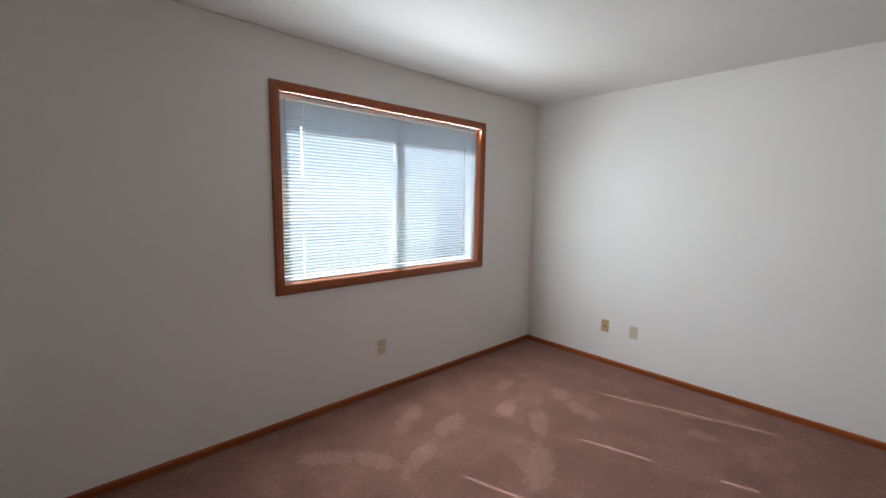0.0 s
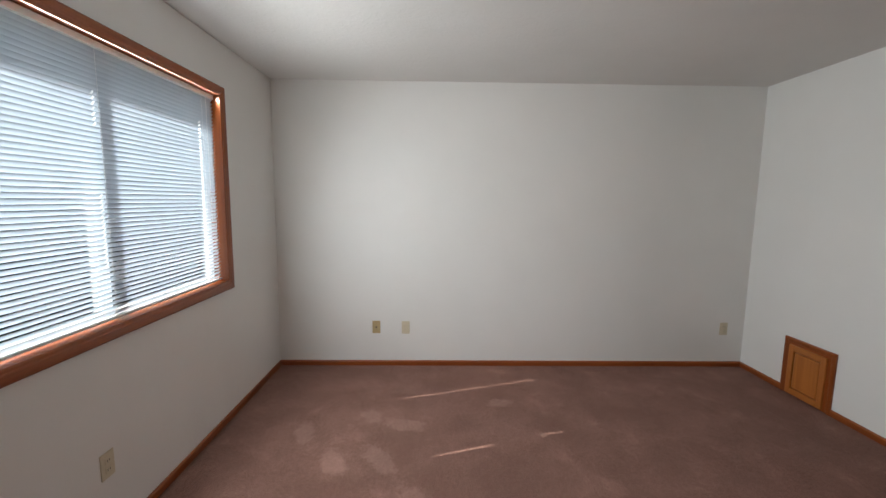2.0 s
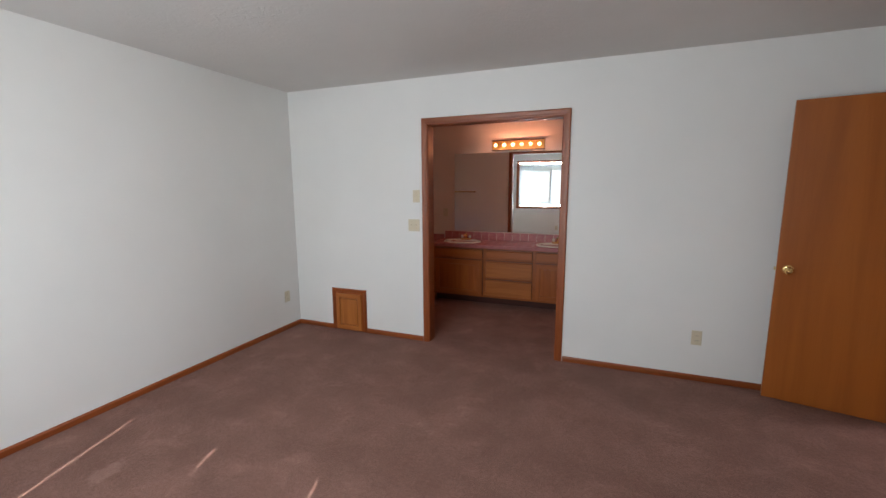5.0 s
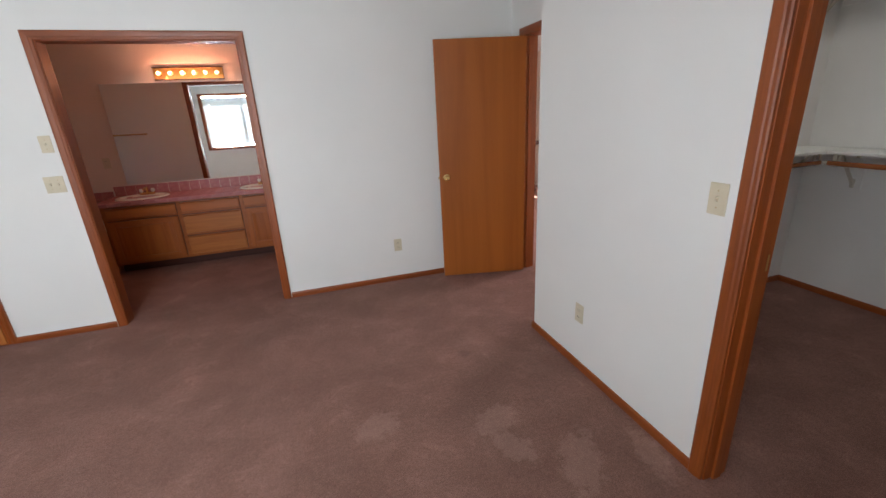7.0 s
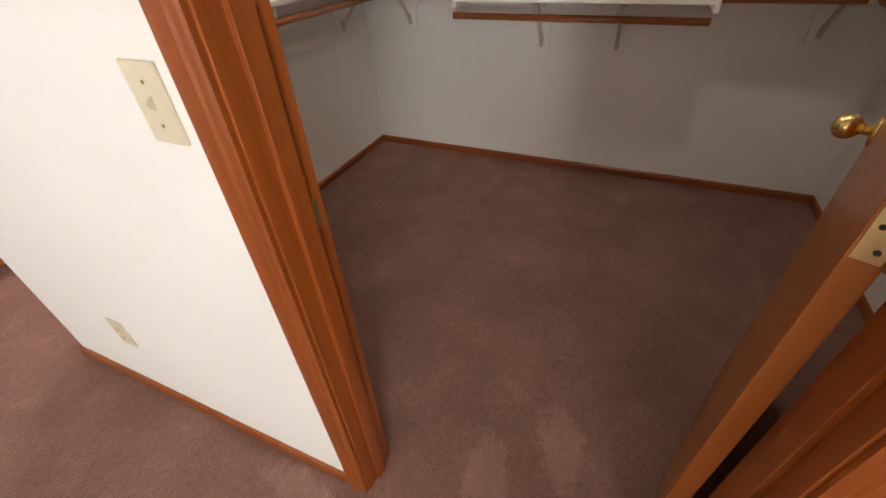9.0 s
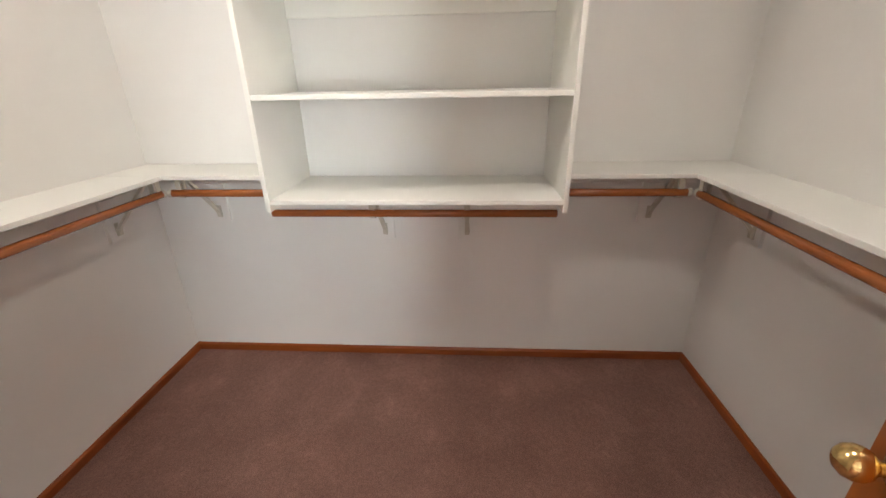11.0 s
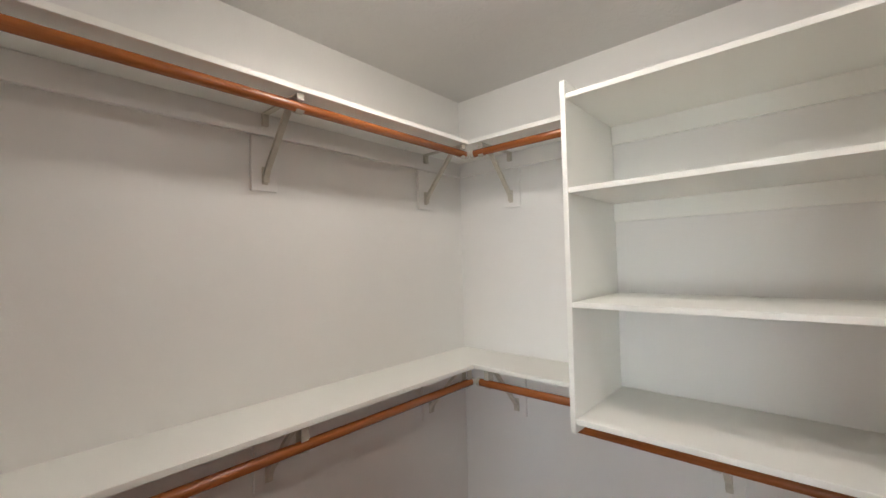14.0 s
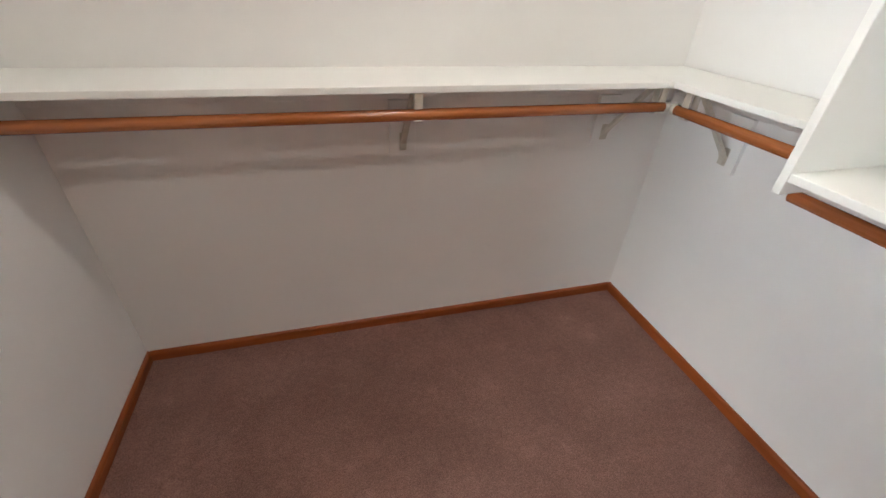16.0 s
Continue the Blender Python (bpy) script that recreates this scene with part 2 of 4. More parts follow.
def carpet():
    """Cut-pile carpet: mottled tufts, soft shading where the pile lies, and trodden patches."""
    m, t, p = nodes_of("mauve_brown_carpet")
    v = coords(t)
    tuft = noise_node(t, v, 210, 3, 0.8)
    clump = noise_node(t, v, 48, 5, 0.75)
    lie = noise_node(t, v, 3.0, 4, 0.6, 0.3)
    col = ramp(t, tuft, (0.205, 0.098, 0.074), (0.446, 0.248, 0.192), 0.33, 0.67)
    col = mix_colour(t, 0.6, col, ramp(t, clump, (0.68, 0.665, 0.65), (1.19, 1.19, 1.19), 0.33, 0.67), "MULTIPLY")
    col = mix_colour(t, 0.52, col, ramp(t, lie, (0.74, 0.72, 0.71), (1.22, 1.24, 1.25), 0.38, 0.66), "MULTIPLY")
    scuff = mix_colour(t, 1.0, ramp(t, noise_node(t, v, 7.5, 6, 0.7, 0.6), (0, 0, 0), (1, 1, 1), 0.52, 0.60), ramp(t, lie, (0.05, 0.05, 0.05), (0.36, 0.36, 0.36), 0.46, 0.62), "MULTIPLY")
    col = mix_colour(t, scuff, col, mix_colour(t, 1.0, col, (1.42, 1.46, 1.48), "MULTIPLY"))
    total = None
    edge = noise_node(t, v, 15, 7, 0.8)
    for x, y, turn, a, b in [(q[0], q[1], q[2], q[3] * 1.15, q[4] * 1.35) for q in PILE_MARKS]:
        tc, mp = t.nodes.new("ShaderNodeTexCoord"), t.nodes.new("ShaderNodeMapping")
        mp.vector_type = "TEXTURE"
        mp.inputs["Location"].default_value = (x, y, 0)
        mp.inputs["Rotation"].default_value = (0, 0, radians(turn))
        mp.inputs["Scale"].default_value = (a, b, 1)
        t.links.new(tc.outputs["Object"], mp.inputs["Vector"])
        ln = t.nodes.new("ShaderNodeVectorMath")
        ln.operation = "LENGTH"
        t.links.new(mp.outputs["Vector"], ln.inputs[0])
        if total is None:
            total = ln.outputs["Value"]
        else:
            mn = t.nodes.new("ShaderNodeMath")
            mn.operation = "MINIMUM"
            t.links.new(total, mn.inputs[0])
            t.links.new(ln.outputs["Value"], mn.inputs[1])
            total = mn.outputs[0]
    ad = t.nodes.new("ShaderNodeMath")
    ad.operation = "MULTIPLY_ADD"
    ad.inputs[1].default_value = 2.6
    t.links.new(edge, ad.inputs[0])
    t.links.new(total, ad.inputs[2])
    fade = t.nodes.new("ShaderNodeMath")
    fade.operation = "MULTIPLY"
    fade.inputs[1].default_value = 0.4
    t.links.new(ad.outputs[0], fade.inputs[0])
    mask = ramp(t, fade.outputs[0], (1, 1, 1), (0, 0, 0), 0.78, 0.92)
    sc = t.nodes.new("ShaderNodeMath")
    sc.operation = "MULTIPLY"
    sc.inputs[1].default_value = 0.57
    t.links.new(mask, sc.inputs[0])
    col = mix_colour(t, sc.outputs[0], col, mix_colour(t, 1.0, mix_colour(t, 0.45, col, (0.27, 0.165, 0.13)), (1.62, 1.70, 1.74), "MULTIPLY"))
    stain = t.nodes.new("ShaderNodeVectorMath")
    stain.operation = "DISTANCE"
    stain.inputs[1].default_value = (-3.93, -2.783, 0)
    t.links.new(v, stain.inputs[0])
    spread = t.nodes.new("ShaderNodeMath")
    spread.operation = "MULTIPLY_ADD"
    spread.inputs[1].default_value, spread.inputs[2].default_value = 9.0, -0.32
    t.links.new(stain.outputs["Value"], spread.inputs[0])
    blot = t.nodes.new("ShaderNodeMath")
    blot.operation = "ADD"
    t.links.new(spread.outputs[0], blot.inputs[0])
    t.links.new(edge, blot.inputs[1])
    col = mix_colour(t, ramp(t, blot.outputs[0], (0.28, 0.28, 0.28), (0, 0, 0), 0.35, 0.62), col, (0.09, 0.05, 0.05))
    t.links.new(col, p.inputs["Base Color"])
    p.inputs["Roughness"].default_value = 0.95
    p.inputs["Specular IOR Level"].default_value = 0.05
    p.inputs["Sheen Weight"].default_value = 0.06
    p.inputs["Sheen Roughness"].default_value = 0.6
    add = t.nodes.new("ShaderNodeMath")
    add.operation = "ADD"
    t.links.new(tuft, add.inputs[0])
    t.links.new(clump, add.inputs[1])
    bump(t, p, add.outputs[0], 0.9, 0.011)
    return m


def knockdown(name, a, b):
    """Knock-down plaster: flattened splats over a fine sand."""
    m, t, p = nodes_of(name)
    v = coords(t)
    n1 = noise_node(t, v, 26, 4, 0.55, 0.8)
    n2 = noise_node(t, v, 70, 3, 0.6)
    flat = ramp(t, n1, (0, 0, 0), (1, 1, 1), 0.46, 0.56)
    h = mix_colour(t, 0.25, flat, n2)
    t.links.new(ramp(t, noise_node(t, v, 1.1, 4), a, b), p.inputs["Base Color"])
    p.inputs["Roughness"].default_value = 0.7
    bump(t, p, h, 0.22, 0.004)
    return m


CARPET = carpet()
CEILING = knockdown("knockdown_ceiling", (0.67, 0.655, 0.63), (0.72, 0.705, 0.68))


# ---- mesh helpers ----
def box(bm, x0, x1, y0, y1, z0, z1, bevel=0.0):
    made = bmesh.ops.create_cube(bm, size=1.0)["verts"]
    bmesh.ops.scale(bm, verts=made, vec=(abs(x1 - x0), abs(y1 - y0), abs(z1 - z0)))
    bmesh.ops.translate(bm, verts=made, vec=((x0 + x1) / 2, (y0 + y1) / 2, (z0 + z1) / 2))
    if bevel:
        edges = list({e for v in made for e in v.link_edges})
        bmesh.ops.bevel(bm, geom=edges, offset=bevel, segments=2, affect="EDGES", profile=0.5)
    return bm


def boxed(*values, bevel=0.0):
    return box(bmesh.new(), *values, bevel=bevel)


def lathe(bm, profile, m, seg=20, stretch=(1, 1)):
    """Turns (radius, height) pairs round the z axis of m."""
    rings = []
    for r, h in profile:
        rings.append([bm.verts.new(m @ Vector((r * stretch[0] * math.cos(6.28318 * k / seg), r * stretch[1] * math.sin(6.28318 * k / seg), h))) for k in range(seg)])
    for a, b in zip(rings, rings[1:]):
        for k in range(seg):
            f = bm.faces.new((a[k], a[(k + 1) % seg], b[(k + 1) % seg], b[k]))
            f.smooth = True
    bm.faces.new(list(reversed(rings[0])))
    bm.faces.new(rings[-1])
    return bm


def rod(bm, p0, p1, r, seg=14):
    p0, p1 = Vector(p0), Vector(p1)
    m = Matrix.Translation(p0) @ (p1 - p0).to_track_quat("Z", "Y").to_matrix().to_4x4()
    return lathe(bm, [(r * 0.9, 0), (r, r * 0.1), (r, (p1 - p0).length - r * 0.1), (r * 0.9, (p1 - p0).length)], m, seg)


def sweep(bm, profile, p0, p1, u, v, mitre0=0.0, mitre1=0.0):
    """Carries (u, v) points from p0 to p1; a mitre slants the end with u."""
    p0, p1, u, v = Vector(p0), Vector(p1), Vector(u), Vector(v)
    d = (p1 - p0).normalized()
    a = [bm.verts.new(p0 + u * s + v * h + d * (mitre0 * s)) for s, h in profile]
    b = [bm.verts.new(p1 + u * s + v * h + d * (mitre1 * s)) for s, h in profile]
    n = len(profile)
    for k in range(n):
        bm.faces.new((a[k], a[(k + 1) % n], b[(k + 1) % n], b[k]))
    bm.faces.new(list(reversed(a)))
    bm.faces.new(b)
    bmesh.ops.recalc_face_normals(bm, faces=bm.faces[:])
    return bm


def ribbon(bm, points, half, thick):
    """A bent strip of metal through (y, z) points, 2 * half wide along x."""
    rings = []
    for k, (y, z) in enumerate(points):
        a, b = points[max(k - 1, 0)], points[min(k + 1, len(points) - 1)]
        d = Vector((0, b[0] - a[0], b[1] - a[1])).normalized()
        n = Vector((0, -d.z, d.y)) * (thick / 2)
        c = Vector((0, y, z))
        rings.append([bm.verts.new(c + Vector((x, 0, 0)) + n * s) for x, s in ((-half, -1), (half, -1), (half, 1), (-half, 1))])
    for a, b in zip(rings, rings[1:]):
        for k in range(4):
            bm.faces.new((a[k], a[(k + 1) % 4], b[(k + 1) % 4], b[k]))
    bm.faces.new(list(reversed(rings[0])))
    bm.faces.new(rings[-1])
    return bm


def link(name, bm, material):
    me = bpy.data.meshes.new(name)
    bmesh.ops.recalc_face_normals(bm, faces=bm.faces[:])
    bm.to_mesh(me)
    bm.free()
    me.materials.append(material)
    return new(name, me)


def part(name, bm, material, parent, label="", placed=False):
    """One mesh under a thing or a part. placed: its points are given in the room's own coordinates."""
    ob = link(name, bm, material)
    ob.parent = parent
    if placed and parent.type == "EMPTY":
        ob.matrix_parent_inverse = parent.matrix_basis.inverted()
    return tagged(ob, label) if label else ob


def thing(name, m, label, category, group="", kind=""):
    ob = new(name)
    ob.empty_display_size = 0.1
    ob.matrix_basis = m
    return tagged(ob, label, category, group, kind)


def at(x, y, z, rz=0):
    return pose(x, y, z, 0, 0, rz)


def structure(name, bm, material, label, category):
    return tagged(link(name, bm, material), label, category, "", "structure")


def wall(name, axis, inner, outer, a0, a1, z0, z1, holes, material, label):
    """A wall across x or y with openings (a0, a1, z0, z1) cut through it."""
    bm = bmesh.new()
    cuts = sorted({a0, a1, *[h[0] for h in holes], *[h[1] for h in holes]})
    for lo, hi in zip(cuts, cuts[1:]):
        mid = (lo + hi) / 2
        spans, z = [], z0
        for h in sorted([h for h in holes if h[0] < mid < h[1]], key=lambda q: q[2]):
            if h[2] > z:
                spans.append((z, h[2]))
            z = h[3]
        if z < z1:
            spans.append((z, z1))
        for s0, s1 in spans:
            if axis == "y":
                box(bm, lo, hi, min(inner, outer), max(inner, outer), s0, s1)
            else:
                box(bm, min(inner, outer), max(inner, outer), lo, hi, s0, s1)
    return structure(name, bm, material, label, "wall")


CASING = [(0, 0), (0, 0.009), (0.006, 0.012), (0.016, 0.0125), (0.022, 0.0155), (0.040, 0.0175), (0.052, 0.0175), (0.058, 0.013), (0.058, 0)]
BASE = [(0, 0), (0, 0.012), (0.034, 0.012), (0.041, 0.009), (0.046, 0.004), (0.046, 0)]
H = 2.47          # ceiling
E_X, N_Y, S_Y = 0.0, 0.0, -4.19
C_X = -4.508      # bedroom face of the closet wall
CC_Y = -2.908     # its free end

# ---- the shell ----
floor = structure("floor", boxed(-7.6, 0.15, -6.3, 0.15, -0.12, 0.0), CARPET, "mauve-brown cut-pile carpet with trodden patches", "carpet")
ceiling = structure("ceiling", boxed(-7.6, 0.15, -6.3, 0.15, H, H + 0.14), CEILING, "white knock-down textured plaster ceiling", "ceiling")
wall("wall_north", "y", 0.0, 0.15, -7.6, 0.15, 0, H, [(-2.663, -0.828, 0.922, 2.148)], WALL, "off-white painted wall with the wide bedroom window")
wall("wall_east", "x", 0.0, 0.15, -6.3, 0.0, 0, H, [], WALL, "off-white painted plain bedroom wall")
wall("wall_south", "y", S_Y, S_Y - 0.12, -4.975, 0.0, 0, H, [(-2.776, -1.56, 0, 2.07)], WALL, "off-white painted wall with the cased bath opening")
wall("wall_closet_front", "x", C_X, C_X - 0.118, CC_Y, 0.0, 0, H, [(-1.563, -0.765, 0, 2.068)], WALL, "off-white painted wall round the closet door")
wall("wall_closet_south", "y", -2.82, CC_Y, -6.79, C_X - 0.118, 0, H, [], CLOSET_WALL, "off-white painted closet side wall")
wall("wall_closet_west", "x", -6.79, -6.9, -2.908, 0.0, 0, H, [], CLOSET_WALL, "off-white satin painted closet back wall")
wall("wall_entry", "x", -4.975, -5.095, S_Y - 0.12, CC_Y, 0, H, [(-3.985, -3.187, 0, 2.068)], WALL, "off-white painted wall with the bedroom entry door")
wall("wall_bath_south", "y", -6.10, -6.3, -3.6, 0.0, 0, H, [(-0.722, -0.212, 0.925, 2.13)], BATH_WALL, "beige painted bath wall with mirror and window")
wall("wall_bath_west", "x", -3.6, -3.72, -6.3, S_Y - 0.12, 0, H, [], BATH_WALL, "beige painted bath side wall")
wall("wall_hall_south", "y", -8.2, -8.35, -7.6, -3.6, 0, H, [], BATH_WALL, "pale pinkish painted hall wall")
wall("wall_hall_east", "x", -3.72, -3.6, -8.35, -6.3, 0, H, [], BATH_WALL, "pale painted hall wall")
# the opening is added out of view, only to let light into the hall
wall("wall_hall_west", "x", -7.45, -7.6, -8.35, 0.0, 0, H, [(-5.05, -3.95, 1.0, 2.2)], BATH_WALL, "pale painted hall wall with an added, unseen opening for light")
structure("floor_hall", boxed(-7.6, -3.6, -8.35, -6.3, -0.12, 0.0), CARPET, "mauve-brown hall carpet", "carpet")
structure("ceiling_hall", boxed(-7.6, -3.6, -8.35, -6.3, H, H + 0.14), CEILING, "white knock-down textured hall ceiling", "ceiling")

# thin lining gives the closet side of shared walls its satin paint
lining = bmesh.new()
box(lining, -6.79, C_X - 0.122, -0.004, 0.0, 0, H)
structure("wall_closet_north", lining, CLOSET_WALL, "off-white satin painted closet side wall", "wall")


# ---- trim ----
def baseboard(p0, p1, out):
    axis = 0 if abs(p1[0] - p0[0]) > abs(p1[1] - p0[1]) else 1
    bm = sweep(bmesh.new(), BASE, (*p0, 0.0), (*p1, 0.0), (0, 0, 1), (*out, 0))
    structure("baseboard", bm, WOODS[axis], "narrow stained wood baseboard with eased top", "baseboard")


for p0, p1, out in (
        ((-4.508, 0), (-0.012, 0), (0, -1)), ((0, 0), (0, S_Y), (-1, 0)),
        ((-0.012, S_Y), (-0.452, S_Y), (0, 1)), ((-0.866, S_Y), (-1.508, S_Y), (0, 1)), ((-2.828, S_Y), (-4.975, S_Y), (0, 1)),
        ((C_X, CC_Y - 0.012), (C_X, -1.609), (1, 0)), ((C_X, -0.719), (C_X, -0.012), (1, 0)),
        ((-4.975, CC_Y), (C_X, CC_Y), (0, -1)), ((-4.975, S_Y + 0.012), (-4.975, -4.045), (1, 0)), ((-4.975, -3.13), (-4.975, -2.92), (1, 0)),
        ((-6.79, -2.82), (-6.79, -0.004), (1, 0)), ((-6.778, -2.82), (-4.638, -2.82), (0, 1)), ((-6.778, -0.004), (-4.638, -0.004), (0, -1)),
        ((-4.626, -2.82), (-4.626, -1.564), (-1, 0)), ((-4.626, -0.764), (-4.626, -0.012), (-1, 0))):
    baseboard(p0, p1, out)


def opening_trim(owner, axis, face, depth, a0, a1, top, side, wide=0.058, back=True):
    """Casing on both faces, jambs, head and stop for an opening from a0 to a1; side: way the first face looks."""
    def P(a, n, z):
        return (n, a, z) if axis == "x" else (a, n, z)

    vert, along = WOODS[2], WOODS[1 if axis == "x" else 0]
    lo, hi = min(a0, a1), max(a0, a1)
    for n, s in ([(face, side), (face - side * depth, -side)] if back else [(face, side)]):
        v = P(0, s, 0)
        r = 0.005
        for a, d in ((lo - r, -1), (hi + r, 1)):
            bm = sweep(bmesh.new(), CASING, P(a, n, 0), P(a, n, top + r), P(d, 0, 0), v, 0, 1)
            part("casing", bm, vert, owner, placed=True)
        bm = sweep(bmesh.new(), CASING, P(lo - r, n, top + r), P(hi + r, n, top + r), (0, 0, 1), v, -1, 1)
        part("head_casing", bm, along, owner, placed=True)
    n0, n1 = sorted((face - side * 0.0005, face - side * (depth - 0.0005)))

    def B(b0, b1, m0, m1, z0, z1):
        return boxed(m0, m1, b0, b1, z0, z1, bevel=0.0015) if axis == "x" else boxed(b0, b1, m0, m1, z0, z1, bevel=0.0015)

    part("jamb", B(lo - 0.0175, lo, n0, n1, 0, top), vert, owner, placed=True)
    part("jamb", B(hi, hi + 0.0175, n0, n1, 0, top), vert, owner, placed=True)
    part("head_jamb", B(lo - 0.0175, hi + 0.0175, n0, n1, top, top + 0.0175), along, owner, placed=True)
    return B


bath_opening = thing("doorway_1", at(-2.168, S_Y - 0.06, 0), "wide cased opening in dark-stained wood trim", "doorway", kind="structure")
opening_trim(bath_opening, "y", S_Y, 0.12, -2.758, -1.578, 2.052, 1)


def egg_knob(owner, m):
    k = part("knob", lathe(bmesh.new(), [(0.0115, 0.006), (0.011, 0.022), (0.014, 0.027), (0.021, 0.032), (0.0265, 0.042), (0.0275, 0.052), (0.024, 0.064), (0.015, 0.073), (0.004, 0.077)], m, 24), BRASS, owner, "polished brass door knob")
    part("rosette", lathe(bmesh.new(), [(0.033, 0.0), (0.033, 0.003), (0.028, 0.007), (0.013, 0.010)], m, 24), BRASS, k)
    return k


def swinging_leaf(owner, m, width, height, thick, knob_x):
    """A flush veneered leaf from its hinge edge along x; the seen face looks along -y of m."""
    leaf = part("leaf", boxed(0, width, 0, thick, 0.012, 0.012 + height, bevel=0.0015), LEAF, owner, "flush wood veneer door leaf")
    leaf.matrix_parent_inverse = owner.matrix_basis.inverted() @ m
    for s, base in ((-1, 0.0), (1, thick)):
        egg_knob(leaf, pose(knob_x, base, 0.94, 90 if s < 0 else -90))
    part("latch_bolt", sweep(bmesh.new(), [(0, 0), (0.011, 0.003), (0.011, 0.012), (0, 0.012)], (width, thick / 2 - 0.006, 0.929), (width, thick / 2 - 0.006, 0.951), (1, 0, 0), (0, 1, 0)), HINGE, leaf, "brass latch bolt")
    for z in (0.27, 1.06, 1.84):
        hb = boxed(-0.0022, 0.0004, 0.003, thick - 0.003, z - 0.045, z + 0.045, bevel=0.001)
        rod(hb, (-0.006, thick + 0.004, z - 0.046), (-0.006, thick + 0.004, z + 0.046), 0.006, 10)
        h = part("hinge", hb, HINGE, leaf, "aged brass butt hinge")
        for dz in (-0.03, 0.0, 0.03):
            y = thick * (0.62 if dz else 0.35)
            part("screw", rod(bmesh.new(), (-0.0034, y, z + dz), (-0.001, y, z + dz), 0.0035, 8), DARK, h)
    return leaf


# entry door, swung back towards the bath wall
door_1 = thing("door_1", at(-5.035, -3.586, 0), "open flush wood bedroom door in stained casing", "door", kind="structure")
B = opening_trim(door_1, "x", -4.975, 0.12, -3.967, -3.205, 2.05, 1)
part("stop", B(-3.967, -3.955, -5.06, -5.015, 0, 2.05), WOODS[2], door_1, placed=True)
leaf_dir = math.degrees(math.atan2(-4.067 + 3.896, -4.206 + 4.957))
swinging_leaf(door_1, at(-4.957, -3.896, 0, leaf_dir) @ Matrix.Scale(-1, 4, (0, 1, 0)), 0.762, 2.03, 0.035, 0.70)

# closet door, swung into the closet
door_2 = thing("door_2", at(-4.567, -1.155, 0), "open flush wood closet door with brass knob", "door", kind="structure")
B = opening_trim(door_2, "x", C_X, 0.118, -1.545, -0.783, 2.05, 1, back=False)
for b0, b1 in ((-1.545, -1.534), (-0.794, -0.783)):
    part("stop", B(b0, b1, -4.588, -4.548, 0, 2.05), WOODS[2], door_2, placed=True)
part("head_stop", B(-1.534, -0.794, -4.588, -4.548, 2.039, 2.05), WOODS[1], door_2, placed=True)
swinging_leaf(door_2, at(-4.652, -0.827, 0, 180 - 21) @ Matrix.Scale(-1, 4, (0, 1, 0)), 0.752, 2.03, 0.035, 0.68)
part("strike_plate", boxed(-4.612, -4.582, -1.5465, -1.544, 0.91, 0.97, bevel=0.0006), HINGE, door_2, "brass strike plate", placed=True)

# access hatch low in the bedroom wall
hatch = thing("access_hatch", at(-0.659, S_Y, 0), "small raised-panel wood access hatch by the floor", "hatch")
for a, d in ((-0.83, -1), (-0.489, 1)):
    part("frame_side", sweep(bmesh.new(), [(s * 0.64, h) for s, h in CASING], (a, S_Y, 0.002), (a, S_Y, 0.412), (d, 0, 0), (0, 1, 0), 0, 1), WOODS[2], hatch, placed=True)
part("frame_top", sweep(bmesh.new(), [(s * 0.64, h) for s, h in CASING], (-0.83, S_Y, 0.412), (-0.489, S_Y, 0.412), (0, 0, 1), (0, 1, 0), -1, 1), WOODS[0], hatch, placed=True)
hp = part("panel_door", boxed(-0.8295, -0.4895, S_Y, S_Y + 0.010, 0.003, 0.4115), WOODS[2], hatch, "stained backing board", placed=True)
for a, b, c, d in ((-0.812, -0.770, 0.014, 0.398), (-0.549, -0.507, 0.014, 0.398), (-0.770, -0.549, 0.014, 0.058), (-0.770, -0.549, 0.352, 0.398)):
    part("door_rail" if d - c < 0.1 else "stile", boxed(a, b, S_Y + 0.008, S_Y + 0.026, c, d, bevel=0.004), HATCH[0 if d - c < 0.1 else 2], hp)
raised = bmesh.new()
box(raised, -0.764, -0.555, S_Y + 0.008, S_Y + 0.024, 0.064, 0.346, bevel=0.012)
part("raised_panel", raised, HATCH[2], hp)


def outlet(m, group="duplex outlets"):
    o = thing("outlet", m, "ivory duplex wall outlet on painted wall", "outlet", group)
    part("cover_plate", boxed(-0.035, 0.035, -0.006, 0.0, -0.057, 0.057, bevel=0.0025), IVORY, o)
    for z in (-0.02, 0.02):
        r = part("receptacle", boxed(-0.016, 0.016, -0.0085, -0.004, z - 0.014, z + 0.014, bevel=0.003), IVORY, o)
        for x in (-0.006, 0.006):
            part("slot", boxed(x - 0.0012, x + 0.0012, -0.0092, -0.008, z - 0.004, z + 0.005), DARK, r)
    return o


def switch_plate(m, gangs, label):
    s = thing("light_switch", m, label, "switch")
    w = 0.035 + 0.023 * (gangs - 1)
    part("cover_plate", boxed(-w, w, -0.006, 0.0, -0.057, 0.057, bevel=0.0025), IVORY, s)
    for g in range(gangs):
        x = (g - (gangs - 1) / 2) * 0.046
        part("toggle", sweep(bmesh.new(), [(-0.010, 0), (0.012, 0), (0.010, 0.004), (0.004, 0.012), (-0.002, 0.011)], (x - 0.0045, -0.005, 0), (x + 0.0045, -0.005, 0), (0, 0, 1), (0, -1, 0)), IVORY, s)
        for z in (-0.03, 0.03):
            part("screw", lathe(bmesh.new(), [(0.003, 0), (0.003, 0.001)], pose(x, -0.006, z, 90), 8), HINGE, s)
    return s


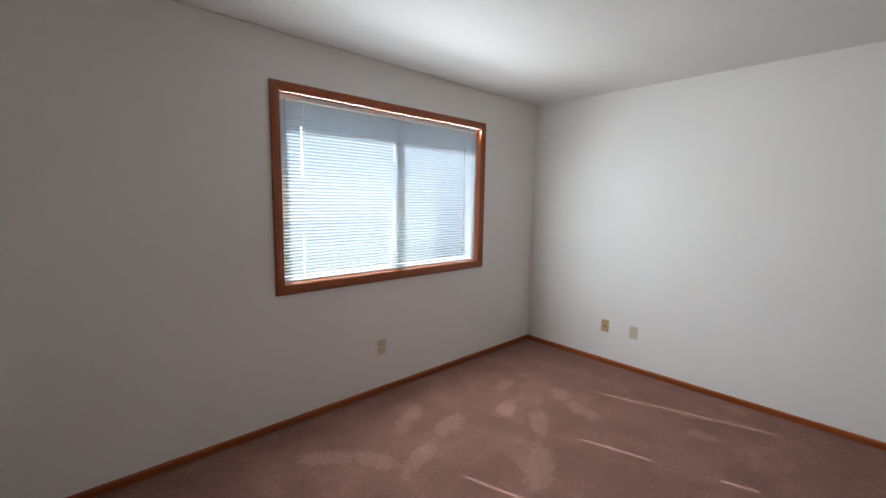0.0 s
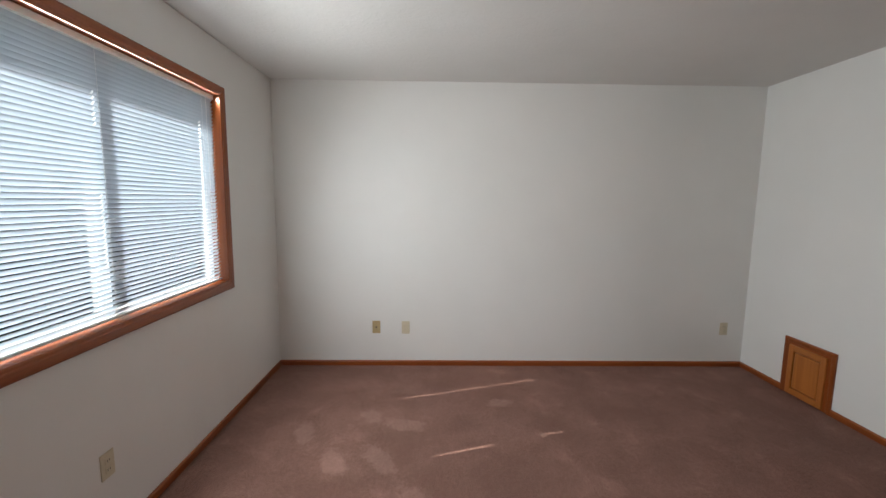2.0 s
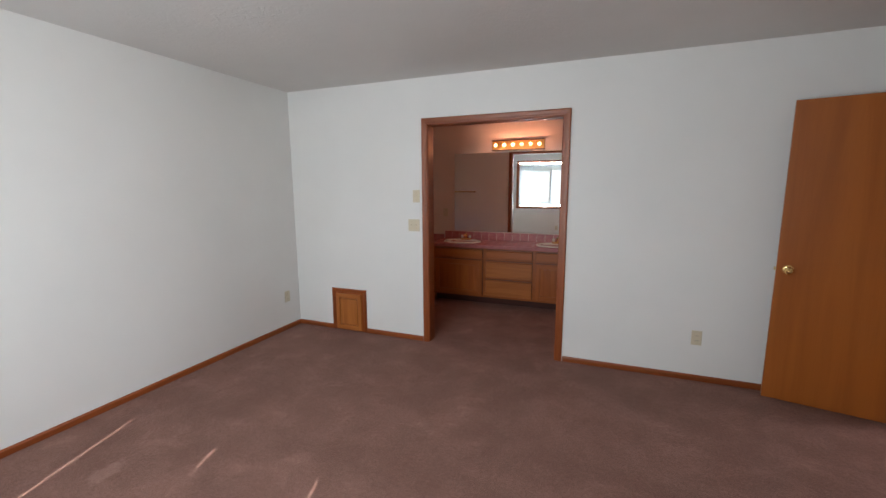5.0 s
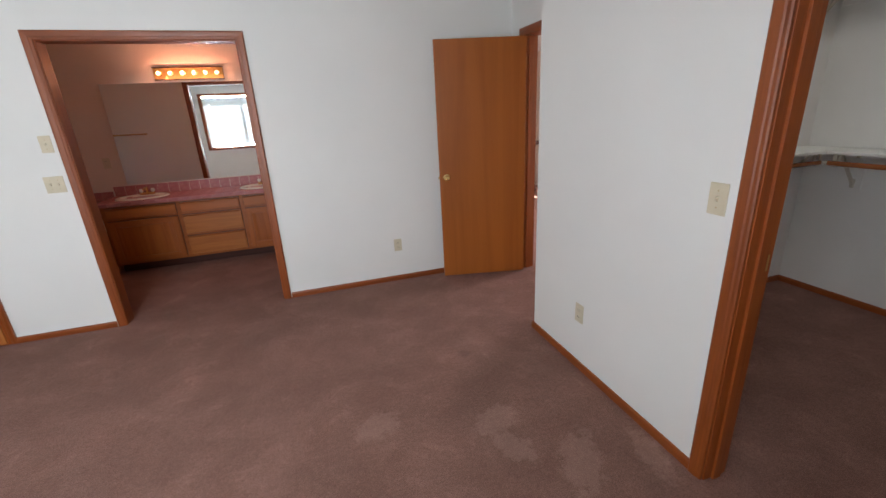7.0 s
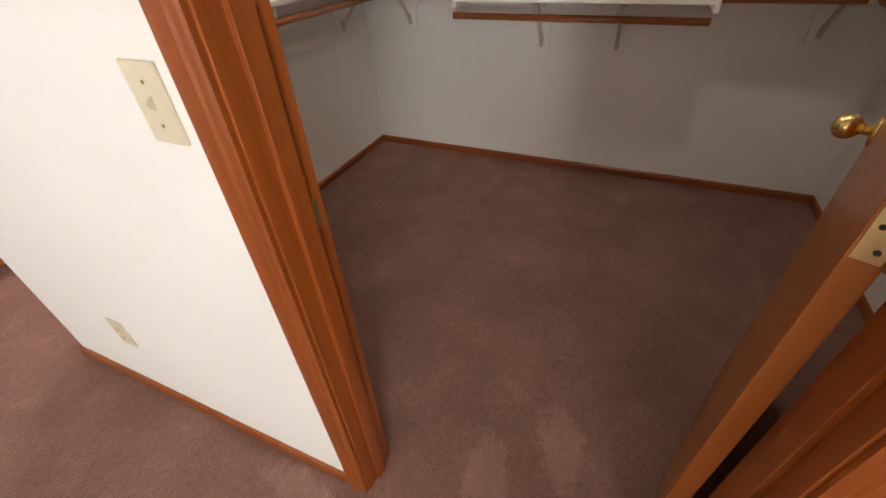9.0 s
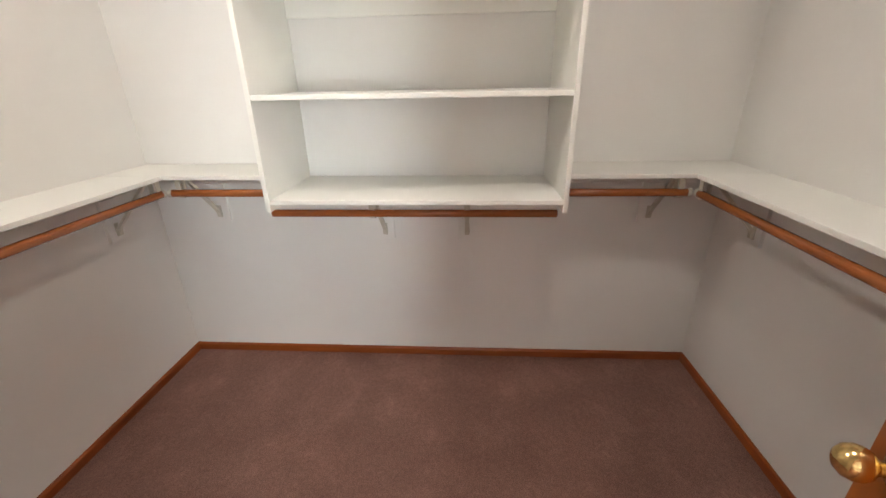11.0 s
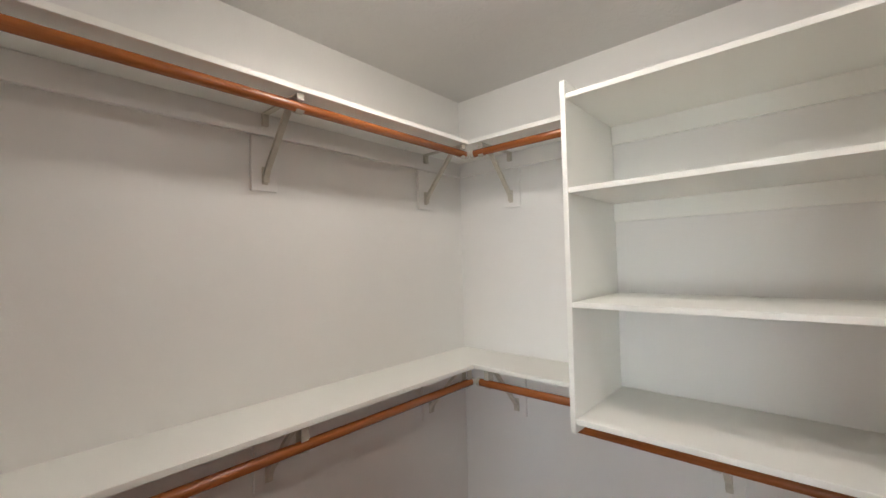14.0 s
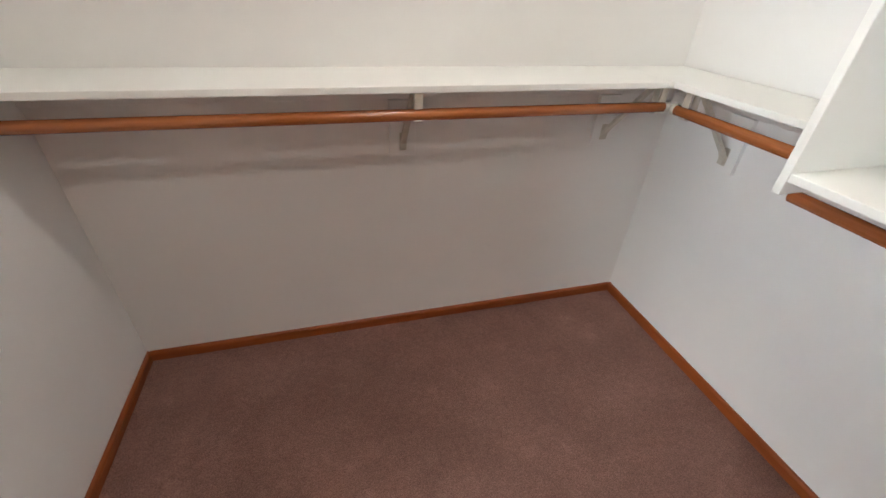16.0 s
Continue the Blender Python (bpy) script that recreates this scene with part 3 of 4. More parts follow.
first = outlet(at(-1.912, 0, 0.36))
for m in (at(0, -1.122, 0.352, -90), at(0, -4.003, 0.353, -90), at(-3.812, S_Y, 0.345, 180), at(C_X, -2.408, 0.352, 90)):
    copy_thing(first, m)
copy_thing(first, at(-1.01, -6.1, 1.14, 180))
coax = thing("cable_plate", at(0, -0.861, 0.355, -90), "tan cable outlet plate on painted wall", "outlet")
part("cover_plate", boxed(-0.035, 0.035, -0.006, 0.0, -0.057, 0.057, bevel=0.0025), TAN, coax)
part("socket", lathe(bmesh.new(), [(0.007, 0), (0.007, 0.006), (0.004, 0.009), (0.002, 0.009)], pose(0, -0.006, 0, 90), 10), DARK, coax)
switch_plate(at(-1.452, S_Y, 1.415, 180), 1, "ivory single toggle light switch on painted wall")
switch_plate(at(-1.424, S_Y, 1.141, 180), 2, "ivory double toggle light switch on painted wall")
switch_plate(at(C_X, -1.683, 1.15, 90), 1, "ivory single toggle switch beside closet casing")


# ---- windows ----
def window_unit(owner, x0, x1, z0, z1, face, out, wood_mats, split):
    """Casing, lining, vinyl frame, stile and panes for a window in a wall across y. out: +1 towards the north."""
    for a, d in ((x0, -1), (x1, 1)):
        part("side_casing", sweep(bmesh.new(), CASING, (a, face, z0), (a, face, z1), (d, 0, 0), (0, -out, 0), -1, 1), wood_mats[2], owner, placed=True)
    part("head_casing", sweep(bmesh.new(), CASING, (x0, face, z1), (x1, face, z1), (0, 0, 1), (0, -out, 0), -1, 1), wood_mats[0], owner, placed=True)
    part("sill_casing", sweep(bmesh.new(), CASING, (x0, face, z0), (x1, face, z0), (0, 0, -1), (0, -out, 0), -1, 1), wood_mats[0], owner, placed=True)
    y0, y1 = sorted((face + out * 0.0005, face + out * 0.085))
    part("lining", boxed(x0 - 0.017, x0, y0, y1, z0 - 0.017, z1 + 0.017), wood_mats[2], owner, placed=True)
    part("lining", boxed(x1, x1 + 0.017, y0, y1, z0 - 0.017, z1 + 0.017), wood_mats[2], owner, placed=True)
    part("lining", boxed(x0, x1, y0, y1, z0 - 0.017, z0), wood_mats[0], owner, placed=True)
    part("lining", boxed(x0, x1, y0, y1, z1, z1 + 0.017), wood_mats[0], owner, placed=True)
    f0, f1 = sorted((face + out * 0.087, face + out * 0.14))
    w = 0.035
    for v in ((x0 - 0.015, x0 + w, z0 - 0.015, z1 + 0.015), (x1 - w, x1 + 0.015, z0 - 0.015, z1 + 0.015), (x0 + w, x1 - w, z0 - 0.015, z0 + w), (x0 + w, x1 - w, z1 - w, z1 + 0.015)):
        part("vinyl_frame", boxed(v[0], v[1], f0, f1, v[2], v[3], bevel=0.003), VINYL, owner, placed=True)
    xs = [x0 + w, *split, x1 - w]
    for s in split:
        part("meeting_stile", boxed(s - 0.03, s + 0.03, f0 + 0.004, f1 - 0.004, z0 + w, z1 - w, bevel=0.003), VINYL, owner, placed=True)
    for a, b in zip(xs, xs[1:]):
        g = face + out * 0.115
        pane = part("pane", boxed(a, b, g - 0.002, g + 0.002, z0 + w, z1 - w), GLASS, owner, placed=True)
        pane.visible_shadow = False


window_1 = thing("window_1", at(-1.745, 0.07, 0.94), "wide sliding window in stained wood casing", "window", kind="structure")
window_unit(window_1, -2.646, -0.845, 0.939, 2.131, 0.0, 1, WOODS, [-1.72])
screen = bmesh.new()
screen.faces.new([screen.verts.new(v) for v in ((-1.69, 0.129, 0.974), (-0.88, 0.129, 0.974), (-0.88, 0.129, 2.096), (-1.69, 0.129, 2.096))])
part("insect_screen", screen, SCREEN, window_1, "grey insect screen mesh", placed=True)


def slat_mesh(length, holes, depth=0.025):
    """A crowned blind slat with cord holes at the given distances from its middle."""
    bm = bmesh.new()
    xs = sorted({-length / 2, length / 2, *[h + s * 0.0055 for h in holes for s in (-1, 1)]})
    ys = [-depth / 2, -0.0082, 0.0082, depth / 2]
    zs = [0.0, 0.0016, 0.0016, 0.0]
    grid = [[bm.verts.new((x, y, z)) for y, z in zip(ys, zs)] for x in xs]
    for i in range(len(xs) - 1):
        mid = (xs[i] + xs[i + 1]) / 2
        for j in range(3):
            if j == 1 and any(abs(mid - h) < 0.005 for h in holes):
                continue
            f = bm.faces.new((grid[i][j], grid[i + 1][j], grid[i + 1][j + 1], grid[i][j + 1]))
            f.smooth = True
    me = bpy.data.meshes.new("slat")
    bm.to_mesh(me)
    bm.free()
    me.materials.append(SLAT)
    return me


def mini_blind(m, length, z0, z1, tilt, cords, open_at, label):
    """A lowered mini blind; m: middle of its foot, room side along -y."""
    b = thing("mini_blind", m, label, "blind")
    part("headrail", boxed(-length / 2, length / 2, -0.014, 0.014, z1 - 0.028, z1, bevel=0.002), VINYL, b)
    part("bottom_rail", boxed(-length / 2, length / 2, -0.011, 0.011, z0, z0 + 0.012, bevel=0.003), VINYL, b)
    made = {}
    z = z0 + 0.028
    while z < z1 - 0.035:
        key = tuple(c for c, spans in zip(cords, open_at) if any(a <= z <= e for a, e in spans))
        if key not in made:
            made[key] = slat_mesh(length - 0.006, key)
        s = new("slat", made[key])
        s.parent = b
        s.matrix_basis = pose(0, 0, z, -tilt + random.uniform(-1.2, 1.2), random.uniform(-0.04, 0.04), 0)
        z += 0.0213
    for c in cords:
        for y in (-0.0128, 0.0128):
            part("ladder_cord", rod(bmesh.new(), (c + 0.012, y, z0 + 0.01), (c + 0.012, y, z1 - 0.02), 0.0007, 6), VINYL, b)
    return b


blind = mini_blind(at(-1.7455, 0.040, 0), 1.786, 0.95, 2.128, 52, (-0.748, -0.02, 0.746),
                   (((0.95, 1.24), (1.62, 1.95)), ((1.17, 1.5), (1.78, 1.92)), ((0.9, 1.95),)),
                   "white metal mini blind, lowered and tilted nearly shut")
part("tilt_wand", rod(bmesh.new(), (-0.86, -0.018, 1.55), (-0.86, -0.018, 2.1), 0.003, 8), GLASS, blind)
part("lift_cord", rod(bmesh.new(), (0.80, -0.016, 1.35), (0.80, -0.016, 2.1), 0.0012, 6), VINYL, blind)

window_2 = thing("window_2", at(-0.467, -6.17, 0.94), "small bath window, casing coloured darker as in shade", "window", kind="structure")
window_unit(window_2, -0.745, -0.229, 0.942, 2.113, -6.1, -1, SHADED_WOODS, [])
mini_blind(at(-0.487, -6.14, 0), 0.502, 0.955, 2.108, 52, (-0.16, 0.16), ((), ()), "white mini blind, lowered, slats half open")

# outdoors: eave over the north side, lawn far below
structure("eave", boxed(-8.2, 0.8, 0.15, 0.675, 2.43, 2.60), ROOF, "painted board eave overhanging the north wall", "eave")
structure("ground", boxed(-90, 90, -90, 90, -3.3, -3.1), GRASS, "dry lawn below the upper storey", "ground")


def tree(m, height, reach, seed):
    """Tapered trunk with limbs and a loose crown of small leaves."""
    rnd = random.Random(seed)
    t = thing("tree", m, "tall leafy tree standing behind the house", "tree")
    trunk = lathe(bmesh.new(), [(0.22, 0), (0.17, height * 0.3), (0.11, height * 0.6), (0.03, height * 0.95)], Matrix.Identity(4), 10)
    tips = []
    for k in range(14):
        z = height * rnd.uniform(0.35, 0.9)
        a, r = rnd.uniform(0, 6.28), reach * rnd.uniform(0.45, 1.0)
        tip = Vector((math.cos(a) * r, math.sin(a) * r, z + r * 0.35))
        lathe(trunk, [(0.05, 0), (0.012, 1.0)], Matrix.Translation((0, 0, z)) @ (tip - Vector((0, 0, z))).to_track_quat("Z", "Y").to_matrix().to_4x4() @ Matrix.Diagonal((1, 1, (tip - Vector((0, 0, z))).length, 1)), 6)
        tips.append((tip, z))
    part("trunk", trunk, BARK, t)
    crown = bmesh.new()
    for tip, z in tips:
        for k in range(80):
            c = Vector((0, 0, z)).lerp(tip, rnd.uniform(0.4, 1.05)) + Vector([rnd.gauss(0, 0.28) for q in range(3)])
            u = Vector([rnd.gauss(0, 1) for q in range(3)]).normalized() * 0.06
            w = u.orthogonal() * 0.6
            crown.faces.new([crown.verts.new(c + q) for q in (u, w, -u, -w)])
    me = bpy.data.meshes.new("crown")
    crown.to_mesh(me)
    crown.free()
    me.materials.append(LEAVES)
    new("crown", me).parent = t


tree(at(0.6, -10.5, -3.1), 7.5, 2.2, 4)
tree(at(2.6, -12.5, -3.1), 8.0, 2.4, 9)
shed = thing("neighbour_roof", at(2.0, -9.3, -3.1), "low neighbouring roof in shade behind the house", "roof")
part("roof_slope", sweep(bmesh.new(), [(0, 0), (0, 0.12), (2.6, 1.0), (2.6, 0.88)], (-4.0, -9.0, 0.05), (8.0, -9.0, 0.05), (0, -1, 0), (0, 0, 1)), SHINGLE, shed, placed=True)
part("shed_wall", boxed(-3.8, 7.8, -11.4, -9.2, -3.1, 0.1), ROOF, shed, placed=True)

# ---- bath ----
vanity = thing("vanity_cabinet", at(-2.3, -5.85, 0), "long oak vanity cabinet with panelled doors and drawers", "cabinet")
VF, VB, VT = -5.61, -6.098, 0.735
part("toe_kick", boxed(-3.58, -1.04, VB, -5.68, 0.0, 0.095), UMBER[0], vanity, placed=True)
part("carcass", boxed(-3.58, -1.02, VB, VF, 0.095, VT), VANITY[0], vanity, placed=True)


def front(x0, x1, z0, z1, raised, lighter=False):
    """A lipped front standing proud of the face frame, with a finger groove along its top."""
    mat = VANITY[2] if raised else (HATCH[0] if lighter else VANITY[0])
    f = part("cabinet_door" if raised else "drawer_front", boxed(x0, x1, VF + 0.003, VF + 0.022, z0, z1, bevel=0.005), mat, vanity, placed=True)
    # dark board behind the front, coloured as the shade round its edges
    part("shadow_gap", boxed(x0 - 0.004, x1 + 0.004, VF, VF + 0.004, z0 - 0.004, z1 + 0.005), UMBER[0], vanity, placed=True)
    if raised:
        y = VF + 0.022
        for a, b, c, d in ((x0, x0 + 0.055, z0, z1), (x1 - 0.055, x1, z0, z1), (x0 + 0.055, x1 - 0.055, z0, z0 + 0.055), (x0 + 0.055, x1 - 0.055, z1 - 0.055, z1)):
            part("door_rail" if d - c < 0.1 else "stile", boxed(a, b, y - 0.002, y + 0.009, c, d, bevel=0.003), VANITY[0 if d - c < 0.1 else 2], f)
        part("raised_panel", sweep(bmesh.new(), [(0, 0), (0.035, 0.008), (x1 - x0 - 0.165, 0.008), (x1 - x0 - 0.13, 0)], (x0 + 0.065, y, z0 + 0.065), (x0 + 0.065, y, z1 - 0.065), (1, 0, 0), (0, 1, 0)), VANITY[2], f)
    else:
        part("finger_lip", sweep(bmesh.new(), [(0, 0), (0.012, -0.002), (0.012, -0.010), (0.0, -0.022)], (x0 + 0.004, VF + 0.021, z1), (x1 - 0.004, VF + 0.021, z1), (0, 1, 0), (0, 0, 1)), VANITY[0], f)


front(-1.70, -1.06, 0.60, 0.715, False)
front(-1.70, -1.06, 0.125, 0.575, True)
for z0, z1 in ((0.605, 0.715), (0.365, 0.575), (0.125, 0.335)):
    front(-2.325, -1.745, z0, z1, False, z1 < 0.6)
front(-2.86, -2.37, 0.60, 0.715, False)
front(-2.86, -2.37, 0.125, 0.575, True)
front(-3.52, -2.90, 0.60, 0.715, False)
front(-3.52, -2.90, 0.125, 0.575, True)

top = thing("tiled_countertop", at(-2.3, -5.85, VT), "rose-pink tiled countertop with splashback on the vanity", "countertop")
bed = part("top_bed", boxed(-3.595, -1.0, VB, -5.585, VT, 0.766), GROUT, top, placed=True)
tile = bmesh.new()
box(tile, -0.052, 0.052, -0.052, 0.052, 0, 0.008, bevel=0.002)
tile_me = bpy.data.meshes.new("tile")
tile.to_mesh(tile_me)
tile.free()
tile_me.materials.append(COUNTER)


def lay(parent, m):
    o = new("tile", tile_me)
    o.parent = parent
    o.matrix_parent_inverse = parent.matrix_basis.inverted() if parent.type == "EMPTY" else Matrix.Identity(4)
    o.matrix_basis = m


BASINS = ((-1.35, -5.83), (-2.58, -5.83))
i = 0
while -1.053 - i * 0.108 > -3.58:
    x = -1.053 - i * 0.108
    for k in range(5):
        y = -5.64 - k * 0.104
        if not any(((x - bx) / 0.23) ** 2 + ((y - by) / 0.17) ** 2 < 1 for bx, by in BASINS) and y > -6.09:
            lay(top, at(x, y, 0.765))
    lay(top, pose(x, -6.098, 0.826, -90))
    lay(top, pose(x, -5.586, 0.752, -90) @ Matrix.Diagonal((1, 0.36, 1, 1)))
    i += 1
for bx, by in BASINS:
    basin = thing("basin", at(bx, by, 0.775), "oval cream drop-in basin in the rose tile", "basin", "bath basins")
    part("bowl", lathe(bmesh.new(), [(0.02, -0.11), (0.09, -0.10), (0.15, -0.06), (0.185, -0.005), (0.195, 0.012), (0.215, 0.014), (0.228, 0.004), (0.228, -0.002), (0.195, -0.004), (0.155, -0.068), (0.09, -0.112), (0.02, -0.12)], Matrix.Identity(4), 32, (1.12, 0.82)), CERAMIC, basin)
    tap = thing("tap", at(bx, by - 0.165, 0.788), "polished brass basin tap with ceramic handles", "tap", "basin taps")
    part("base", boxed(-0.075, 0.075, -0.02, 0.02, -0.012, 0.014, bevel=0.006), BRASS, tap)
    spout = rod(bmesh.new(), (0, 0, 0.01), (0, 0.012, 0.075), 0.013)
    rod(spout, (0, 0.01, 0.068), (0, 0.11, 0.055), 0.010)
    part("spout", spout, BRASS, tap)
    for x in (-0.055, 0.055):
        part("handle", lathe(bmesh.new(), [(0.010, 0.012), (0.012, 0.02), (0.021, 0.03), (0.021, 0.045), (0.012, 0.055)], at(x, 0, 0), 14), CERAMIC, tap)

mirror = thing("mirror", at(-2.35, -6.1, 0.885), "large frameless wall mirror above the vanity", "mirror")
part("glass", boxed(-3.58, -1.145, -6.099, -6.093, 0.888, 1.945), MIRROR, mirror, placed=True)

bar = thing("vanity_light", at(-2.02, -6.1, 2.03), "brass and wood bar light with six lit globe bulbs", "lamp")
part("backplate", boxed(-2.36, -1.68, -6.099, -6.074, 1.968, 2.098, bevel=0.006), BRUSHED, bar, placed=True)
for z in (1.972, 2.094):
    part("wood_edge", boxed(-2.364, -1.676, -6.0985, -6.069, z - 0.006, z + 0.006, bevel=0.003), UMBER[0], bar, placed=True)
for k in range(6):
    x = -1.737 - k * 0.1135
    g = part("bulb", lathe(bmesh.new(), [(0.004, 0.0), (0.014, 0.004), (0.021, 0.013), (0.025, 0.027), (0.023, 0.041), (0.016, 0.050), (0.004, 0.053)], pose(x, -6.066, 2.033, -90), 20), BULB, bar, placed=True)
    # the light of each lit globe
    glow = new("bulb_light", bpy.data.lights.new("bulb_light", "POINT"))
    glow.data.energy, glow.data.shadow_soft_size, glow.data.color = 0.18, 0.008, (1.0, 0.38, 0.20)
    glow.location = (x, -5.998, 2.033)
    part("lamp_collar", lathe(bmesh.new(), [(0.026, -0.008), (0.026, 0.004), (0.019, 0.008)], pose(x, -6.070, 2.033, -90), 16), BRASS, bar, placed=True)

towel = thing("towel_bar", at(-0.64, S_Y - 0.12, 1.405), "brass and clear towel bar on the bath wall", "towel rail")
part("rail", rod(bmesh.new(), (-0.905, S_Y - 0.18, 1.405), (-0.38, S_Y - 0.18, 1.405), 0.011), BRASS, towel, placed=True)
for x in (-0.905, -0.38):
    part("post", rod(bmesh.new(), (x, S_Y - 0.12, 1.405), (x, S_Y - 0.195, 1.405), 0.014), BRASS, towel, placed=True)

tub = thing("bathtub", at(-0.5, -5.3, 0), "cream bathtub set in a wood-fronted deck", "bathtub")
part("deck", boxed(-0.99, -0.002, -6.098, -4.45, 0.0, 0.47, bevel=0.004), OAKS[2], tub, placed=True)
tb = bmesh.new()
box(tb, -0.985, -0.93, -6.09, -4.46, 0.47, 0.505, bevel=0.012)
box(tb, -0.07, -0.01, -6.09, -4.46, 0.47, 0.505, bevel=0.012)
box(tb, -0.93, -0.07, -6.09, -5.98, 0.47, 0.505, bevel=0.012)
box(tb, -0.93, -0.07, -4.56, -4.46, 0.47, 0.505, bevel=0.012)
part("rim", tb, CERAMIC, tub, placed=True)
part("filler_spout", rod(rod(bmesh.new(), (-0.86, -6.03, 0.5), (-0.86, -6.03, 0.58), 0.014), (-0.86, -6.03, 0.575), (-0.86, -5.93, 0.55), 0.012), BRASS, tub, placed=True)
surround = thing("tub_surround", at(-0.5, -6.1, 0.505), "rose tile splash above the bathtub", "tile")
part("surround_bed", boxed(-0.99, -0.002, -6.0985, -6.094, 0.506, 0.83), GROUT, surround, placed=True)
for k in range(9):
    for r in range(3):
        lay(surround, pose(-0.936 - 0.0 + k * 0.108, -6.094, 0.562 + r * 0.108, -90))

# ---- hall beyond the entry door ----
rail = thing("stair_railing", at(-6.3, -6.9, 0), "dark-stained wood stair railing with turned balusters", "railing")
part("handrail", boxed(-7.44, -5.1, -6.93, -6.87, 0.90, 0.955, bevel=0.012), UMBER[0], rail, placed=True)
part("bottom_rail", boxed(-7.44, -5.1, -6.92, -6.88, 0.10, 0.135, bevel=0.004), UMBER[0], rail, placed=True)
for k in range(19):
    part("baluster", lathe(bmesh.new(), [(0.014, 0.13), (0.014, 0.28), (0.019, 0.30), (0.012, 0.33), (0.016, 0.52), (0.011, 0.72), (0.018, 0.75), (0.014, 0.77), (0.014, 0.905)], at(-7.36 + k * 0.12, -6.9, 0), 10), UMBER[2], rail, placed=True)
for x in (-7.4, -6.3, -5.14):
    part("foot_block", boxed(x - 0.025, x + 0.025, -6.925, -6.875, 0.0, 0.12), UMBER[2], rail, placed=True)

# ---- closet ----
WX, SY, NY, EX = -6.79, -2.82, -0.004, -4.628
BK_S, BK_N, BK_X = -2.004, -0.826, -6.338
UP, LOW, TH, DEEP = 2.138, 1.11, 0.019, 0.283
DROPS = (0.041, 0.064)   # rod centre below the upper and the lower shelves


def shelf(label, x0, x1, y0, y1, z, c):
    """A shelf board on the cleat c = (x0, x1, y0, y1) under its back edge."""
    s = thing("wall_shelf", at((x0 + x1) / 2, (y0 + y1) / 2, z - TH), label, "shelf", "closet shelves")
    part("board", boxed(x0, x1, y0, y1, z - TH, z, bevel=0.002), SHELF, s, placed=True)
    part("cleat", boxed(*c, z - TH - 0.078, z - TH - 0.0005, bevel=0.002), CLOSET_WALL, s, placed=True)


for z, word in ((UP, "upper"), (LOW, "lower")):
    shelf(f"white painted {word} closet shelf along the side wall", WX + DEEP + 0.001, EX - 0.001, SY + 0.001, SY + DEEP, z, (WX + 0.02, EX - 0.001, SY, SY + 0.018))
    shelf(f"white painted {word} closet shelf along the side wall", WX + DEEP + 0.001, EX - 0.001, NY - DEEP, NY - 0.001, z, (WX + 0.02, EX - 0.001, NY - 0.018, NY))
    shelf(f"white painted {word} closet shelf beside the shelf unit", WX + 0.001, WX + DEEP, SY + 0.001, BK_S - 0.001, z, (WX, WX + 0.018, SY + 0.019, BK_S - 0.001))
    shelf(f"white painted {word} closet shelf beside the shelf unit", WX + 0.001, WX + DEEP, BK_N + 0.001, NY - 0.001, z, (WX, WX + 0.018, BK_N + 0.001, NY - 0.019))

unit = thing("shelf_unit", at(WX + 0.2, (BK_S + BK_N) / 2, 1.0), "white painted open four-shelf unit hung on the closet wall", "shelves")
for a, b in ((BK_S, BK_S + 0.019), (BK_N - 0.019, BK_N)):
    part("side_panel", boxed(WX + 0.001, BK_X, a, b, 0.998, 2.19, bevel=0.002), SHELF, unit, placed=True)
for z in (2.145, 1.822, 1.435, 1.047):
    part("shelf", boxed(WX + 0.001, BK_X - 0.003, BK_S + 0.019, BK_N - 0.019, z - TH, z, bevel=0.002), SHELF, unit, placed=True)
    if z > 1.8:
        part("cleat", boxed(WX + 0.001, WX + 0.019, BK_S + 0.02, BK_N - 0.02, z - TH - 0.075, z - TH, bevel=0.002), SHELF, unit, placed=True)


def bracket(drop):
    """Pressed-steel shelf and rod bracket on a painted board, its back at y = 0 and its arm along -y, under a shelf at z = 0."""
    b = thing("shelf_bracket", Matrix.Identity(4), "cream steel shelf and rod bracket on painted board", "bracket", "shelf brackets")
    part("backing_board", boxed(-0.046, 0.046, -0.0175, -0.0002, -0.275, -0.081, bevel=0.002), CLOSET_WALL, b, "white painted backing board")
    part("wall_plate", boxed(-0.011, 0.011, -0.0215, -0.018, -0.252, -0.19, bevel=0.001), STEEL, b)
    arm = boxed(-0.011, 0.011, -0.268, -0.018, -0.007, -0.0005, bevel=0.0015)
    box(arm, -0.011, 0.011, -0.034, -0.018, -0.046, -0.006, bevel=0.002)
    part("arm", arm, STEEL, b)
    strut = bmesh.new()
    pts = [(-0.027, -0.246), (-0.029, -0.222), (-0.040, -0.204), (-0.125, -0.108), (-0.205, -0.018), (-0.214, -0.006)]
    ribbon(strut, pts, 0.0095, 0.013)
    box(strut, -0.012, 0.012, -0.03, -0.0215, -0.243, -0.215, bevel=0.002)
    part("strut", strut, STEEL, b)
    hook = bmesh.new()
    arc = [(-0.2355, -0.006), (-0.2355, -0.5 * drop), (-0.2355, -drop)]
    n = 8
    for k in range(1, n + 1):
        a = math.radians(140) * k / n
        arc.append((-0.2555 + 0.0200 * math.cos(a), -drop - 0.0200 * math.sin(a)))
    ribbon(hook, arc, 0.0125, 0.003)
    part("rod_hook", hook, STEEL, b)
    part("end_tab", boxed(-0.0125, 0.0125, -0.2715, -0.2655, 0.0185 - drop, -0.0005, bevel=0.001), STEEL, b)
    return b


